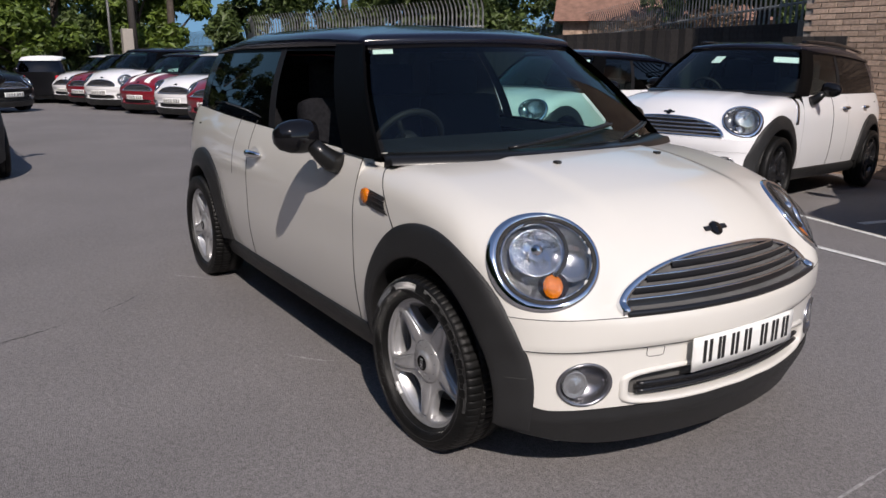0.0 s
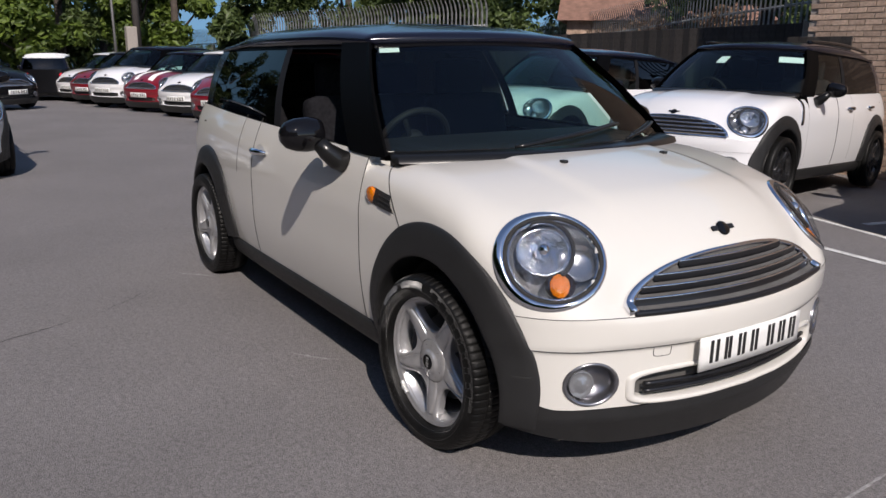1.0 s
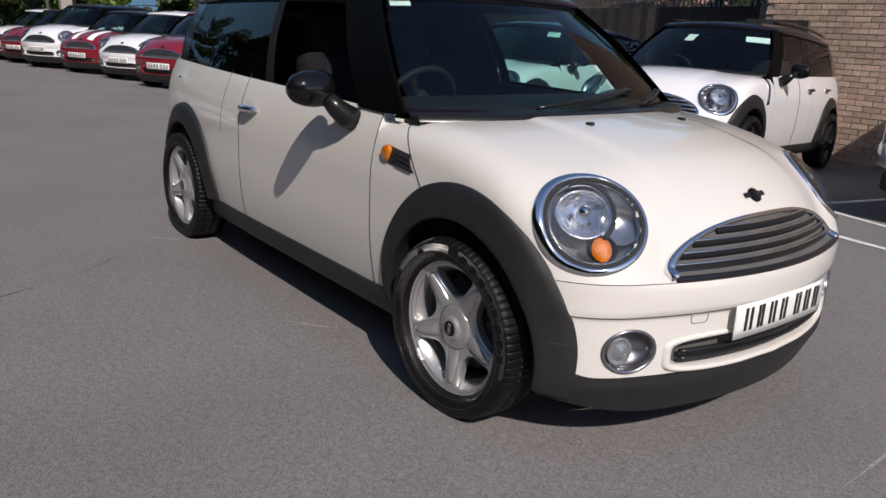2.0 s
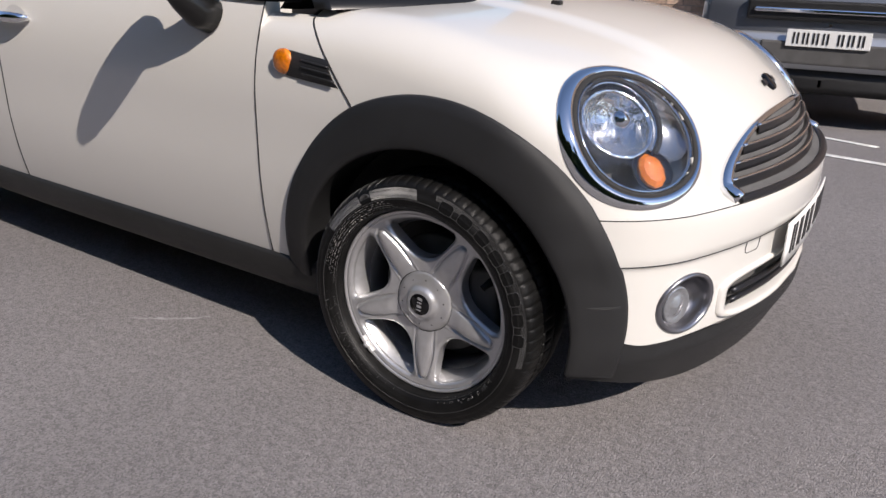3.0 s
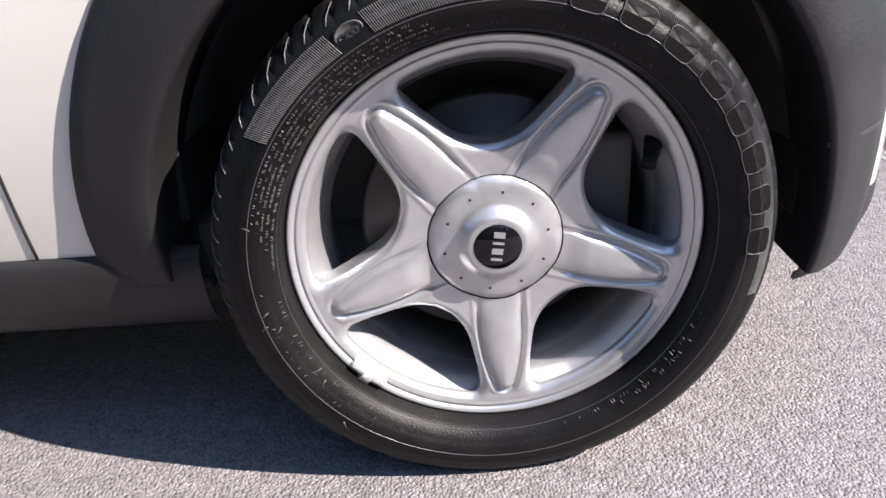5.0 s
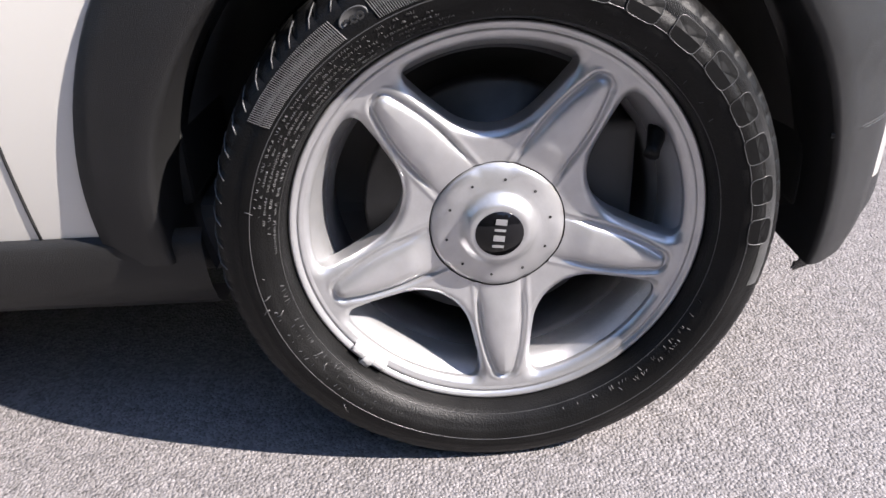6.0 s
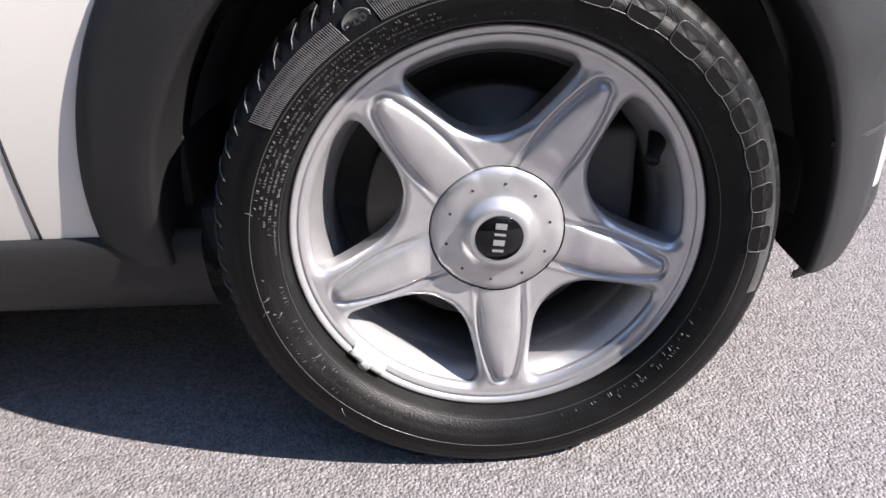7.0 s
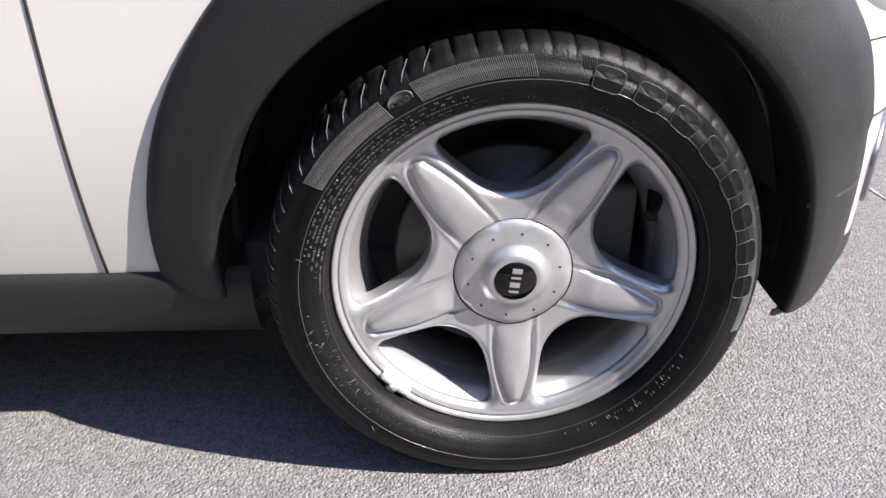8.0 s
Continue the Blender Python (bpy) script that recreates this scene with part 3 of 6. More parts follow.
def wheel_extras(hub, y0=-0.830):
    """What only the nearest wheel shows: brake caliper, valve, balance weights and tyre lettering."""
    block("brake_caliper", (0.075, 0.08, 0.155), (0.128, y0 + 0.115, 0.02), UNDER, hub, "black brake caliper", bevel=0.012, smooth=True)
    tube("valve_stem", [(0.178, y0 + 0.052, 0.098), (0.170, y0 + 0.030, 0.090), (0.164, y0 + 0.018, 0.084), (0.161, y0 + 0.013, 0.080)], [0.0100, 0.0095, 0.0075, 0.0085], RUBBER, hub, "black rubber tyre valve", sides=12)
    # clip-on weight: a curved grey bar in three lengths, its middle hooked over the rim's edge
    c = math.radians(224.5)
    for k, (a0, a1, rout) in enumerate(((-6.2, -1.7, 0.2235), (-1.6, 1.6, 0.2300), (1.7, 6.2, 0.2235))):
        W = []
        for q in np.linspace(a0, a1, 7):
            a = c + math.radians(float(q))
            u = 0.0012 if k == 1 else 0.0
            rows_ = [(0.2120, 0.0190), (0.2118, 0.0110), (0.2135, 0.0072 - u), (0.2165, 0.0060 - u), (0.2210, 0.0050 - u), (rout - 0.0012, 0.0056 - u), (rout, 0.0080), (rout, 0.0150)]
            W.append([(r_ * math.cos(a), y0 + h_, r_ * math.sin(a)) for r_, h_ in rows_])
        P = np.array(W)
        mid = P.mean(axis=1, keepdims=True)[[0, -1]] + 0 * P[[0, -1]]
        grid_part("balance_weight", np.concatenate([mid[:1], P, mid[1:]]), WEIGHT, hub, "clip-on grey balance weight", flip=True)

    def at(r, t, up=0.0):
        return (r * math.cos(t), y0 + float(wall_y(r)) - up, r * math.sin(t))

    def bars(name, items, mat, label=""):
        """Small raised bars on the tyre's wall: (r0, r1, angle, slant, half width)."""
        verts, faces = [], []
        for r0, r1, a, slant, half in items:
            n_ = 4
            k = len(verts)
            for q_ in range(n_):
                f = q_ / (n_ - 1)
                r = r0 + (r1 - r0) * f
                m = a + slant * f
                verts += [at(r, m - half / r, -0.0004), at(r, m, 0.0011), at(r, m + half / r, -0.0004)]
            for q_ in range(n_ - 1):
                b = k + 3 * q_
                faces += [(b, b + 1, b + 4, b + 3), (b + 1, b + 2, b + 5, b + 4)]
        return raw(name, verts, faces, mat, hub, label, smooth=False)

    # fine ribs on the upper rear of the wall and round the raised shapes on its upper front
    oval = math.radians(119)
    # both rib bands carry painted light in their paler rubber
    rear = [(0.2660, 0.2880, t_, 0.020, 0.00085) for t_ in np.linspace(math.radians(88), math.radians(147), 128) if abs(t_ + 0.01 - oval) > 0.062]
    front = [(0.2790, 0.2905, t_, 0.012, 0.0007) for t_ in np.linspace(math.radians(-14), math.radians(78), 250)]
    tagged(bars("sidewall_ribs", rear, LITRIBSCRATCH), "band of fine moulded ribs on the tyre, coloured pale as if lit", kind="stuff")
    tagged(bars("shoulder_ribs", front, RIBSUNLIT), "band of fine ribs on the tyre, coloured grey as if sunlit", kind="stuff")
    # plain raised shapes in place of the maker's word
    for k, deg in enumerate((72, 61.4, 50.8, 40, 29.8, 20, 10, 0)):
        a = math.radians(deg)
        q = np.linspace(0, 2 * math.pi, 28, endpoint=False)
        pw_ = 4.5
        cq, sq = np.sign(np.cos(q)) * np.abs(np.cos(q)) ** (2 / pw_), np.sign(np.sin(q)) * np.abs(np.sin(q)) ** (2 / pw_)
        wid = 0.064 if k < 4 else 0.056
        rings = []
        for g_, up in ((1.0, -0.0005), (1.0, 0.0011), (0.94, 0.0013), (0.5, 0.0013), (0.02, 0.0013)):
            rings.append([at(0.2735 + 0.0128 * g_ * c_, a + wid * g_ * s_, up) for c_, s_ in zip(cq, sq)])
        grid_part("raised_shape", np.array(rings).transpose(1, 0, 2), SHAPEBLACK, hub, "raised black rubber shape", wrap=True, smooth=False)
        # thin grey outline painted as the shape's lit edge
        tube("shape_edge", [at(0.2735 + 0.0126 * c_, a + wid * 0.985 * s_, 0.0012) for c_, s_ in zip(cq, sq)], 0.0005, RIBSUNLIT, hub, sides=5, closed=True)
    # small raised print, as short bars, and thin moulded lines round the wall
    rnd = random.Random(4)
    items = []
    for r, a0, a1, gap in ((0.2385, 100, 178, 0.42), (0.2435, 100, 172, 0.42), (0.2485, 103, 170, 0.42), (0.2535, 104, 168, 0.42), (0.2585, 106, 166, 0.45), (0.2400, 184, 255, 0.9), (0.2465, 195, 240, 1.2), (0.2400, 285, 335, 0.9), (0.2450, 300, 330, 1.0), (0.2425, 30, 92, 1.5), (0.2550, 182, 232, 1.8)):
        t_ = a0
        while t_ < a1:
            t_ += gap * rnd.uniform(0.6, 1.4) + (1.6 if rnd.random() < 0.14 else 0)
            if gap > 0.6 and rnd.random() < 0.35:
                t_ += 3.5
            hgt = rnd.uniform(0.0012, 0.0030) * (1.0 if gap < 0.6 else 1.5)
            items.append((r - hgt / 2, r + hgt / 2, math.radians(t_), rnd.uniform(-0.008, 0.008), rnd.uniform(0.0003, 0.0009)))
    tagged(bars("raised_print", items, RUBBERGLINT), "tiny raised print on the tyre wall, coloured pale for glints", kind="stuff")
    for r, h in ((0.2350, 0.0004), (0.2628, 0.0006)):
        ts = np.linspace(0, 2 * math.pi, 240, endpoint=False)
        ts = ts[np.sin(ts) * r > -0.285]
        tube("moulded_line", [at(r, t_, 0.0) for t_ in ts], h, RUBBERGLINT, hub, closed=True, sides=6)
    # pale lines painted as the bright edges of the tread sipes
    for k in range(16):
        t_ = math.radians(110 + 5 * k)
        tube("sipe_lit_edge", [(r * math.cos(t_ + g_), y0 + h_, r * math.sin(t_ + g_)) for r, h_, g_ in ((0.2925, -0.0150, 0.035), (0.2985, -0.0090, 0.02), (0.3030, 0.0025, 0.0), (0.3048, 0.014, -0.01))], 0.0008, LITRIBSCRATCH, hub, sides=5)
    for k in range(7):       # scratches and stuck grit
        t_ = math.radians(rnd.uniform(150, 245))
        r = rnd.uniform(0.24, 0.275)
        tube("tyre_scratch", [at(r + 0.004 * u_, t_ + 0.012 * u_ * rnd.uniform(-1, 2), 0.0002) for u_ in (-1, 0, 1)], 0.0006, LITRIBSCRATCH, hub, sides=5)
    c0 = np.array(at(0.2775, oval, 0.0014))
    er, et = np.array([math.cos(oval), 0, math.sin(oval)]), np.array([-math.sin(oval), 0, math.cos(oval)])
    t = np.linspace(0, 2 * math.pi, 24, endpoint=False)
    grid_part("oval_plate", np.stack([c0 + g_ * (0.0150 * np.cos(t)[:, None] * et + 0.0090 * np.sin(t)[:, None] * er) + np.array([0, h_, 0]) for g_, h_ in ((1.0, 0.002), (1.0, 0.0), (0.9, 0.0), (0.88, 0.0005), (0.01, 0.0005))], 1), LITRIBSCRATCH, hub, "oval raised mark on the tyre", wrap=True)
    cu = bpy.data.curves.new("eco", "FONT")
    cu.body, cu.size, cu.extrude, cu.offset, cu.align_x, cu.align_y = "eco", 0.0145, 0.0006, 0.0004, "CENTER", "CENTER"
    tmp = new("eco", cu)
    me = bpy.data.meshes.new_from_object(tmp.evaluated_get(bpy.context.evaluated_depsgraph_get()))
    bpy.data.objects.remove(tmp)
    me.materials.append(SEAMBLACK)
    word = new("oval_word", me)
    word.parent = hub
    word.matrix_basis = Matrix.Translation(c0 + np.array([0, -0.0003, 0])) @ Matrix.Rotation(-(oval - math.pi / 2), 4, "Y") @ Matrix.Rotation(math.pi / 2, 4, "X")


def small_car(name, m, paint, label, roof_paint=None, detail=1, group="", scale=(1, 1, 1), stripe=None, rims=None, tag=(), wide=False):
    """A small hatchback-shaped car; detail 2 is the one that the camera goes up to. Its origin is under the front axle."""
    car = thing(name, m @ Matrix.Diagonal((*scale, 1)), label, "car", group)
    roof_paint = roof_paint or paint
    q = 1.0 if detail > 1 else 0.42
    n = lambda k: max(4, int(k * q))
    thick = 0.003 if detail > 1 else 0.0
    # bonnet
    u_x, u_t = outline_fan(n(26), n(72), -1.0)
    ns = n(26)
    deg = np.r_[np.linspace(0, 30, n(46)), np.linspace(30, 90, n(44))[1:]]
    phi = np.radians(deg)[:, None]
    share = np.r_[np.linspace(0, 1, ns, endpoint=False), np.ones(len(u_x) - ns)][None]
    x0 = bonnet_rear(phi) * (1 - share)
    th = u_t[None]
    d = np.stack([np.sin(th) * np.cos(phi), -np.cos(th) * np.cos(phi), np.sin(phi) + 0 * th], -1)
    o = np.stack([x0, 0 * x0, np.full_like(x0, SEAM_Z)], -1)
    P = cast(o, d)
    nl, l1, l2 = frame_of(LAMP)
    Q = both(P)
    keep = arch_keep(Q, 0, 0.405)
    c = (Q[:-1, :-1] + Q[1:, 1:]) / 2
    for sg in (1, -1):
        v = c * np.array([1, sg, 1]) - LAMP
        keep &= ((v @ l1 / LAMP_A) ** 2 + (v @ l2 / LAMP_B) ** 2 > 0.74) | (c[..., 1] * sg > 0)
    tight(grid_part("bonnet", Q, paint, car, "", keep=keep, thick=thick))
    if stripe:
        for sg in (1, -1):
            k, w = np.meshgrid(np.linspace(-0.15, 0.50, 14), np.linspace(0.16, 0.32, 4) * sg, indexing="ij")
            Sg = cast(np.stack([k, w, 0 * k + 0.6], -1), np.array([0, 0, 1.0])) + np.array([0, 0, 0.004])
            grid_part("bonnet_stripe", Sg, stripe, car, "white painted bonnet stripe", flip=sg > 0)
    # front bumper, in three bands
    th = np.linspace(0.0, math.pi / 2, n(170))[None]
    def taper(t_):
        return ease(t_, 0.62, 1.0)
    def band(z0, z1, k, mat, nm, lab="", push=None, cut=0.425):
        lift = 0.045 * (1 - ease(th, 0.43, 0.64))
        zl_, zh_ = z0 + lift * (nm == "bumper") + 0.055 * (1 - ease(th, 0.42, 0.85)) * (nm == "bumper_lip"), z1 + lift * (nm == "bumper_lip")
        z = zl_ + (zh_ - zl_) * np.linspace(0, 1, k)[:, None]
        dd = np.stack([np.sin(th) + 0 * z, -np.cos(th) + 0 * z, 0 * th + 0 * z], -1)
        oo = np.stack([0 * th + 0 * z, 0 * th + 0 * z, z + 0 * th], -1)
        B = cast(oo, dd)
        if push is not None:
            B = B + normal_at(B) * (push(z) * taper(th))[..., None]
        B = both(B)
        kp = arch_keep(B, 0, cut)
        if nm == "bumper":
            cB = (B[:-1, :-1] + B[1:, 1:]) / 2
            gn, g1, g2 = frame_of(FOG)
            for sg in (1, -1):
                v = cB * np.array([1, sg, 1]) - FOG
                kp &= ((v @ g1 / 0.088) ** 2 + (v @ g2 / 0.070) ** 2 > 0.80) | (cB[..., 1] * sg > 0)
            kp &= (np.abs(cB[..., 1]) / 0.464) ** 5 + (np.abs(cB[..., 2] - 0.345) / 0.0555) ** 5 > 1
        return grid_part(nm, B, mat, car, lab, keep=kp, thick=thick)
    band(0.477, SEAM_Z - 0.001, n(10), paint, "upper_bumper", push=lambda z: 0.006 * np.sin(np.clip((z - 0.477) / (SEAM_Z - 0.478), 0, 1) * math.pi) ** 0.6)
    band(0.287, 0.4755, n(30), paint, "bumper")
    band(0.150, 0.286, n(12), PLASTIC, "bumper_lip", "matt black plastic lower bumper", push=lambda z: 0.008 + 0 * z, cut=0.372)
    # side panels
    def panels(mirror, flip):
        zz = np.linspace(0, 1, n(34))[:, None]
        # wing behind the arch
        deg_w = np.linspace(0, 25.0, n(18))
        zl = np.r_[np.linspace(0.292, SEAM_Z, n(14)), SEAM_Z + 0.79 * np.tan(np.radians(deg_w[1:]))]
        ph = np.r_[np.zeros(n(14)), np.radians(deg_w[1:])]
        xa, xb = door_front(zl) + 0.0025, bonnet_rear(ph) - 0.002 + np.where(zl < SEAM_Z, 0.0, 0)
        sx = np.linspace(0, 1, n(18))[None]
        X = xa[:, None] * (1 - sx) + xb[:, None] * sx
        dd = np.stack([0 * X, -np.cos(ph)[:, None] + 0 * X, np.sin(ph)[:, None] + 0 * X], -1)
        oo = np.stack([X, 0 * X, np.where(ph > 0, SEAM_Z, zl)[:, None] + 0 * X], -1)
        W = cast(oo, dd)
        grid_part("front_wing", mirror(W), paint, car, "", keep=arch_keep(W, 0, 0.405), flip=flip, thick=thick)
        # door
        x_rear = -1.720
        sx = np.linspace(0, 1, n(40))[None]
        def rows(xf, xr, nz):
            w = np.linspace(0, 1, nz)[:, None]
            X = 0 * w + xr * (1 - sx) + xf * sx
            Z = 0.292 + (belt(X) - 0.292) * w
            return X, Z
        X, Z = rows(-0.5, x_rear, n(34))
        X = x_rear + (door_front(Z) - x_rear) * sx
        D = side_skin(X, Z, top=False)
        door = grid_part("door", mirror(D), paint, car, "", flip=flip, thick=thick)
        # rear quarter, round the corner to the tail
        xs = np.linspace(x_rear - 0.004, -2.8, n(50))
        tt = np.linspace(0, math.pi / 2, n(30))[1:]
        ox = np.r_[xs, np.full(len(tt), -2.8)][None]
        ot = np.r_[np.zeros(len(xs)), tt][None]
        w = np.linspace(0, 1, n(34))[:, None]
        Z = 0.30 + (belt(ox) - 0.30) * w
        dd = np.stack([-np.sin(ot) + 0 * Z, -np.cos(ot) + 0 * Z, 0 * Z], -1)
        oo = np.stack([ox + 0 * Z, 0 * Z, Z], -1)
        R = cast(oo, dd, top=False)
        grid_part("rear_quarter", mirror(R), paint, car, "", keep=arch_keep(R, -WHEELBASE, 0.405), flip=not flip, thick=thick)
        # sill
        xs = np.linspace(-0.335, -2.19, n(30))
        prof = [(0.303, -0.010), (0.299, 0.004), (0.290, 0.012), (0.272, 0.014), (0.252, 0.012), (0.232, 0.007), (0.206, -0.006), (0.190, -0.024), (0.184, -0.08)]
        S = np.stack([side_skin(xs, np.full_like(xs, max(z, 0.28)), top=False) + np.array([0, -off, 0]) for z, off in prof], 1)
        for j, (z, off) in enumerate(prof):
            S[:, j, 2] = z
        grid_part("sill", mirror(S), SILLPLASTIC, car, "black plastic sill trim", flip=flip)
        cladding(car, 0.0, mirror, flip, q if detail > 1 else 0.5, seam=detail > 1)
        cladding(car, -WHEELBASE, mirror, flip, q if detail > 1 else 0.5, front=False)
        # wheel housings
        for cx in (0.0, -WHEELBASE):
            # black blocks added to stop light through the gaps at the housing's ends
            for dx_ in (-0.352, 0.352):
                zz0 = 0.31 if dx_ < 0 else 0.27
                block("liner_light_block", (0.02, 0.20, 0.24), (cx + dx_ * (1.035 if dx_ < 0 else 1.06), 0.63 if flip else -0.63, zz0 + 0.12), SEAMBLACK, car, bevel=0.008)
            H = lathe([(0.368, -0.70), (0.366, -0.55), (0.36, -0.48), (0.05, -0.47)], 36, centre=(cx, 0, HUB), arc=(math.radians(-15), math.radians(195)))
            grid_part("wheel_housing", mirror(H), UNDER, car, flip=not flip)
            wheel(car, cx, mirror, flip, 2 if (detail > 1 and not flip) else (1 if detail > 0 else 0), rims or ALLOY, steer=1.9 if detail > 1 and cx == 0.0 else 0.0, bulge=1.0 if cx == 0.0 else 0.4)
        tl = cast(np.array([[-2.8, 0, z_] for z_ in np.linspace(0.66, 0.90, 7)]), np.array([-math.sin(0.72), -math.cos(0.72), 0.0]), top=False)
        tube("tail_lamp", mirror(tl), [0.02, 0.05, 0.062, 0.066, 0.062, 0.05, 0.02], REDLENS, car, "red tail lamp", sides=10)
        # headlamp
        n_, e1, e2 = nl, l1, l2
        ring = skin_ring(LAMP, n_, e1, e2, LAMP_A, LAMP_B, [(1.0, -0.004), (1.0, 0.004), (0.97, 0.008), (0.92, 0.009), (0.875, 0.006), (0.865, 0.0), (0.86, -0.02)], n(90), shift=0.009)
        lamp = grid_part("headlamp_ring", mirror(ring), CHROME, car, "chrome headlamp ring", wrap=True, flip=not flip)
        grid_part("gasket", mirror(skin_ring(LAMP, n_, e1, e2, LAMP_A, LAMP_B, [(0.872, 0.002), (0.862, 0.005), (0.820, 0.004), (0.805, -0.002)], n(90), shift=0.009)), SEAMBLACK, lamp, wrap=True, flip=not flip)
        grid_part("inner_ring", mirror(skin_ring(LAMP, n_, e1, e2, LAMP_A, LAMP_B, [(0.80, -0.012), (0.795, -0.004), (0.775, -0.004), (0.765, -0.016)], n(90), shift=0.009)), CHROME, lamp, wrap=True, flip=not flip)
        bowl = skin_ring(LAMP, n_, e1, e2, LAMP_A, LAMP_B, [(0.83, -0.004), (0.80, -0.03), (0.70, -0.07), (0.5, -0.095), (0.25, -0.105), (0.01, -0.108)], n(60), shift=0.009)
        grid_part("reflector", mirror(bowl), BOWL, lamp, "silvered lamp reflector", wrap=True, flip=not flip)
        dome = skin_ring(LAMP, n_, e1, e2, LAMP_A, LAMP_B, [(0.835, 0.001), (0.6, 0.005), (0.3, 0.006), (0.005, 0.006)], n(60), shift=0.009)
        g = grid_part("lens", mirror(dome), LENS, lamp, "clear headlamp lens", wrap=True, flip=not flip)
        g.visible_shadow = False
        def spot(a_, b_, depth):
            return cast(LAMP + a_ * e1 + b_ * e2 - 0.2 * n_, n_, far=0.5) + depth * n_
        def disc_at(cc, rad, prof, k=24):
            t = np.linspace(0, 2 * math.pi, k, endpoint=False)
            return np.stack([cc + (rad * r_) * (np.cos(t)[:, None] * e1 + np.sin(t)[:, None] * e2) + h_ * n_ for r_, h_ in prof], 1)
        pc = spot(-0.020, 0.026, -0.046)
        grid_part("projector", mirror(disc_at(pc, 0.082, [(1.0, 0.010), (0.95, 0.014), (0.90, 0.004), (0.75, -0.012), (0.5, -0.030), (0.05, -0.042)], 32)), REFLECTOR, lamp, "deep silvered main beam bowl", wrap=True, flip=not flip)
        grid_part("bulb_cover", mirror(disc_at(pc + 0.012 * n_, 0.022, [(1.0, -0.03), (1.0, 0.010), (0.7, 0.024), (0.02, 0.030)])), CHROME, lamp, wrap=True, flip=not flip)
        for dr_, mat_, thick_ in ((0.090, SEAMBLACK, 0.0075), (0.083, CHROME, 0.0025)):
            ta_ = np.radians(np.linspace(118, -52, 26))
            arc_ = [pc + dr_ * (1.0 * np.cos(a_) * e1 + 1.12 * np.sin(a_) * e2) + 0.018 * n_ for a_ in ta_]
            tube("lamp_shroud", mirror(np.array(arc_)), thick_, mat_, lamp, sides=8)
        ic = spot(0.030, -0.084, -0.030)
        grid_part("indicator_pocket", mirror(disc_at(ic, 0.046, [(1.0, 0.004), (0.9, -0.004), (0.02, -0.010)])), SLAT, lamp, wrap=True, flip=not flip)
        gem = disc_at(ic, 0.033, [(1.0, -0.008), (0.98, 0.002), (0.72, 0.009), (0.38, 0.012), (0.02, 0.013)], 11)
        gem = ic + (gem - ic) @ (np.outer(e1, e1) * 0.92 + np.outer(e2, e2) * 1.22 + np.outer(n_, n_)).T
        grid_part("indicator_bulb", mirror(gem), AMBER if detail > 1 else LAMPGREY, lamp, "faceted amber indicator" if detail > 1 else "", wrap=True, flip=not flip, smooth=False)
        grid_part("side_reflector", mirror(disc_at(spot(0.088, 0.000, -0.044), 0.062, [(1.0, 0.006), (0.8, -0.010), (0.4, -0.016), (0.02, -0.018)])), LAMPGREY, lamp, wrap=True, flip=not flip)
        # fog lamp
        fn, f1, f2 = frame_of(FOG)
        fr = skin_ring(FOG, fn, f1, f2, 0.088, 0.070, [(1.0, 0.0), (1.0, 0.005), (0.94, 0.008), (0.86, 0.004), (0.84, -0.01), (0.8, -0.035), (0.02, -0.045)], n(60))
        fog = grid_part("fog_lamp", mirror(fr), FOGBOWL, car, "round chrome-ringed fog lamp", wrap=True, flip=not flip)
        t = np.linspace(0, 2 * math.pi, 28, endpoint=False)
        cc = FOG - 0.030 * f1 - 0.010 * fn
        fl = np.stack([cc + r_ * (np.cos(t)[:, None] * f1 * 0.9 + np.sin(t)[:, None] * f2) + h_ * fn for r_, h_ in ((0.044, -0.03), (0.044, 0.0), (0.041, 0.004), (0.036, -0.004), (0.022, 0.004), (0.001, 0.008))], 1)
        grid_part("lamp_lens", mirror(fl), FOGLENS, fog, wrap=True, flip=not flip)
        if detail > 1:
            # side grille with the round repeater lamp
            xs_ = np.linspace(-0.437, -0.262, 16)
            u_ = (xs_ + 0.437) / 0.175
            zc_ = 0.818 - 0.016 * u_
            hh_ = np.interp(u_, [0, 0.06, 0.15, 1.0], [0.004, 0.022, 0.030, 0.030])
            xs2 = xs_[:, None] + 0.0 * hh_[:, None] - 0.020 * u_[:, None] * np.linspace(-1, 1, 9)[None]
            zs2 = zc_[:, None] + hh_[:, None] * np.linspace(-1, 1, 9)[None]
            V = side_skin(xs2, zs2)
            V[..., 1] -= 0.003 + 0.009 * (1 - np.linspace(-1, 1, 9)[None] ** 2) * np.clip(4 * u_, 0, 1)[:, None]
            vent = grid_part("side_vent", mirror(V), PLASTIC, car, "black plastic side vent", flip=flip)
            for k in range(3):
                w_ = -0.5 + 0.5 * k
                j0 = 7
                Lr = side_skin(xs_[j0:] - 0.020 * u_[j0:] * w_, zc_[j0:] + hh_[j0:] * w_)
                Lr[:, 1] -= 0.003 + 0.009 * (1 - w_ * w_) + 0.001
                tube("vent_rib", mirror(Lr), 0.0030, PLASTIC, vent, sides=6)
            cI = side_skin(np.array(-0.420), np.array(0.818))
            t_ = np.linspace(0, 2 * math.pi, 28, endpoint=False)
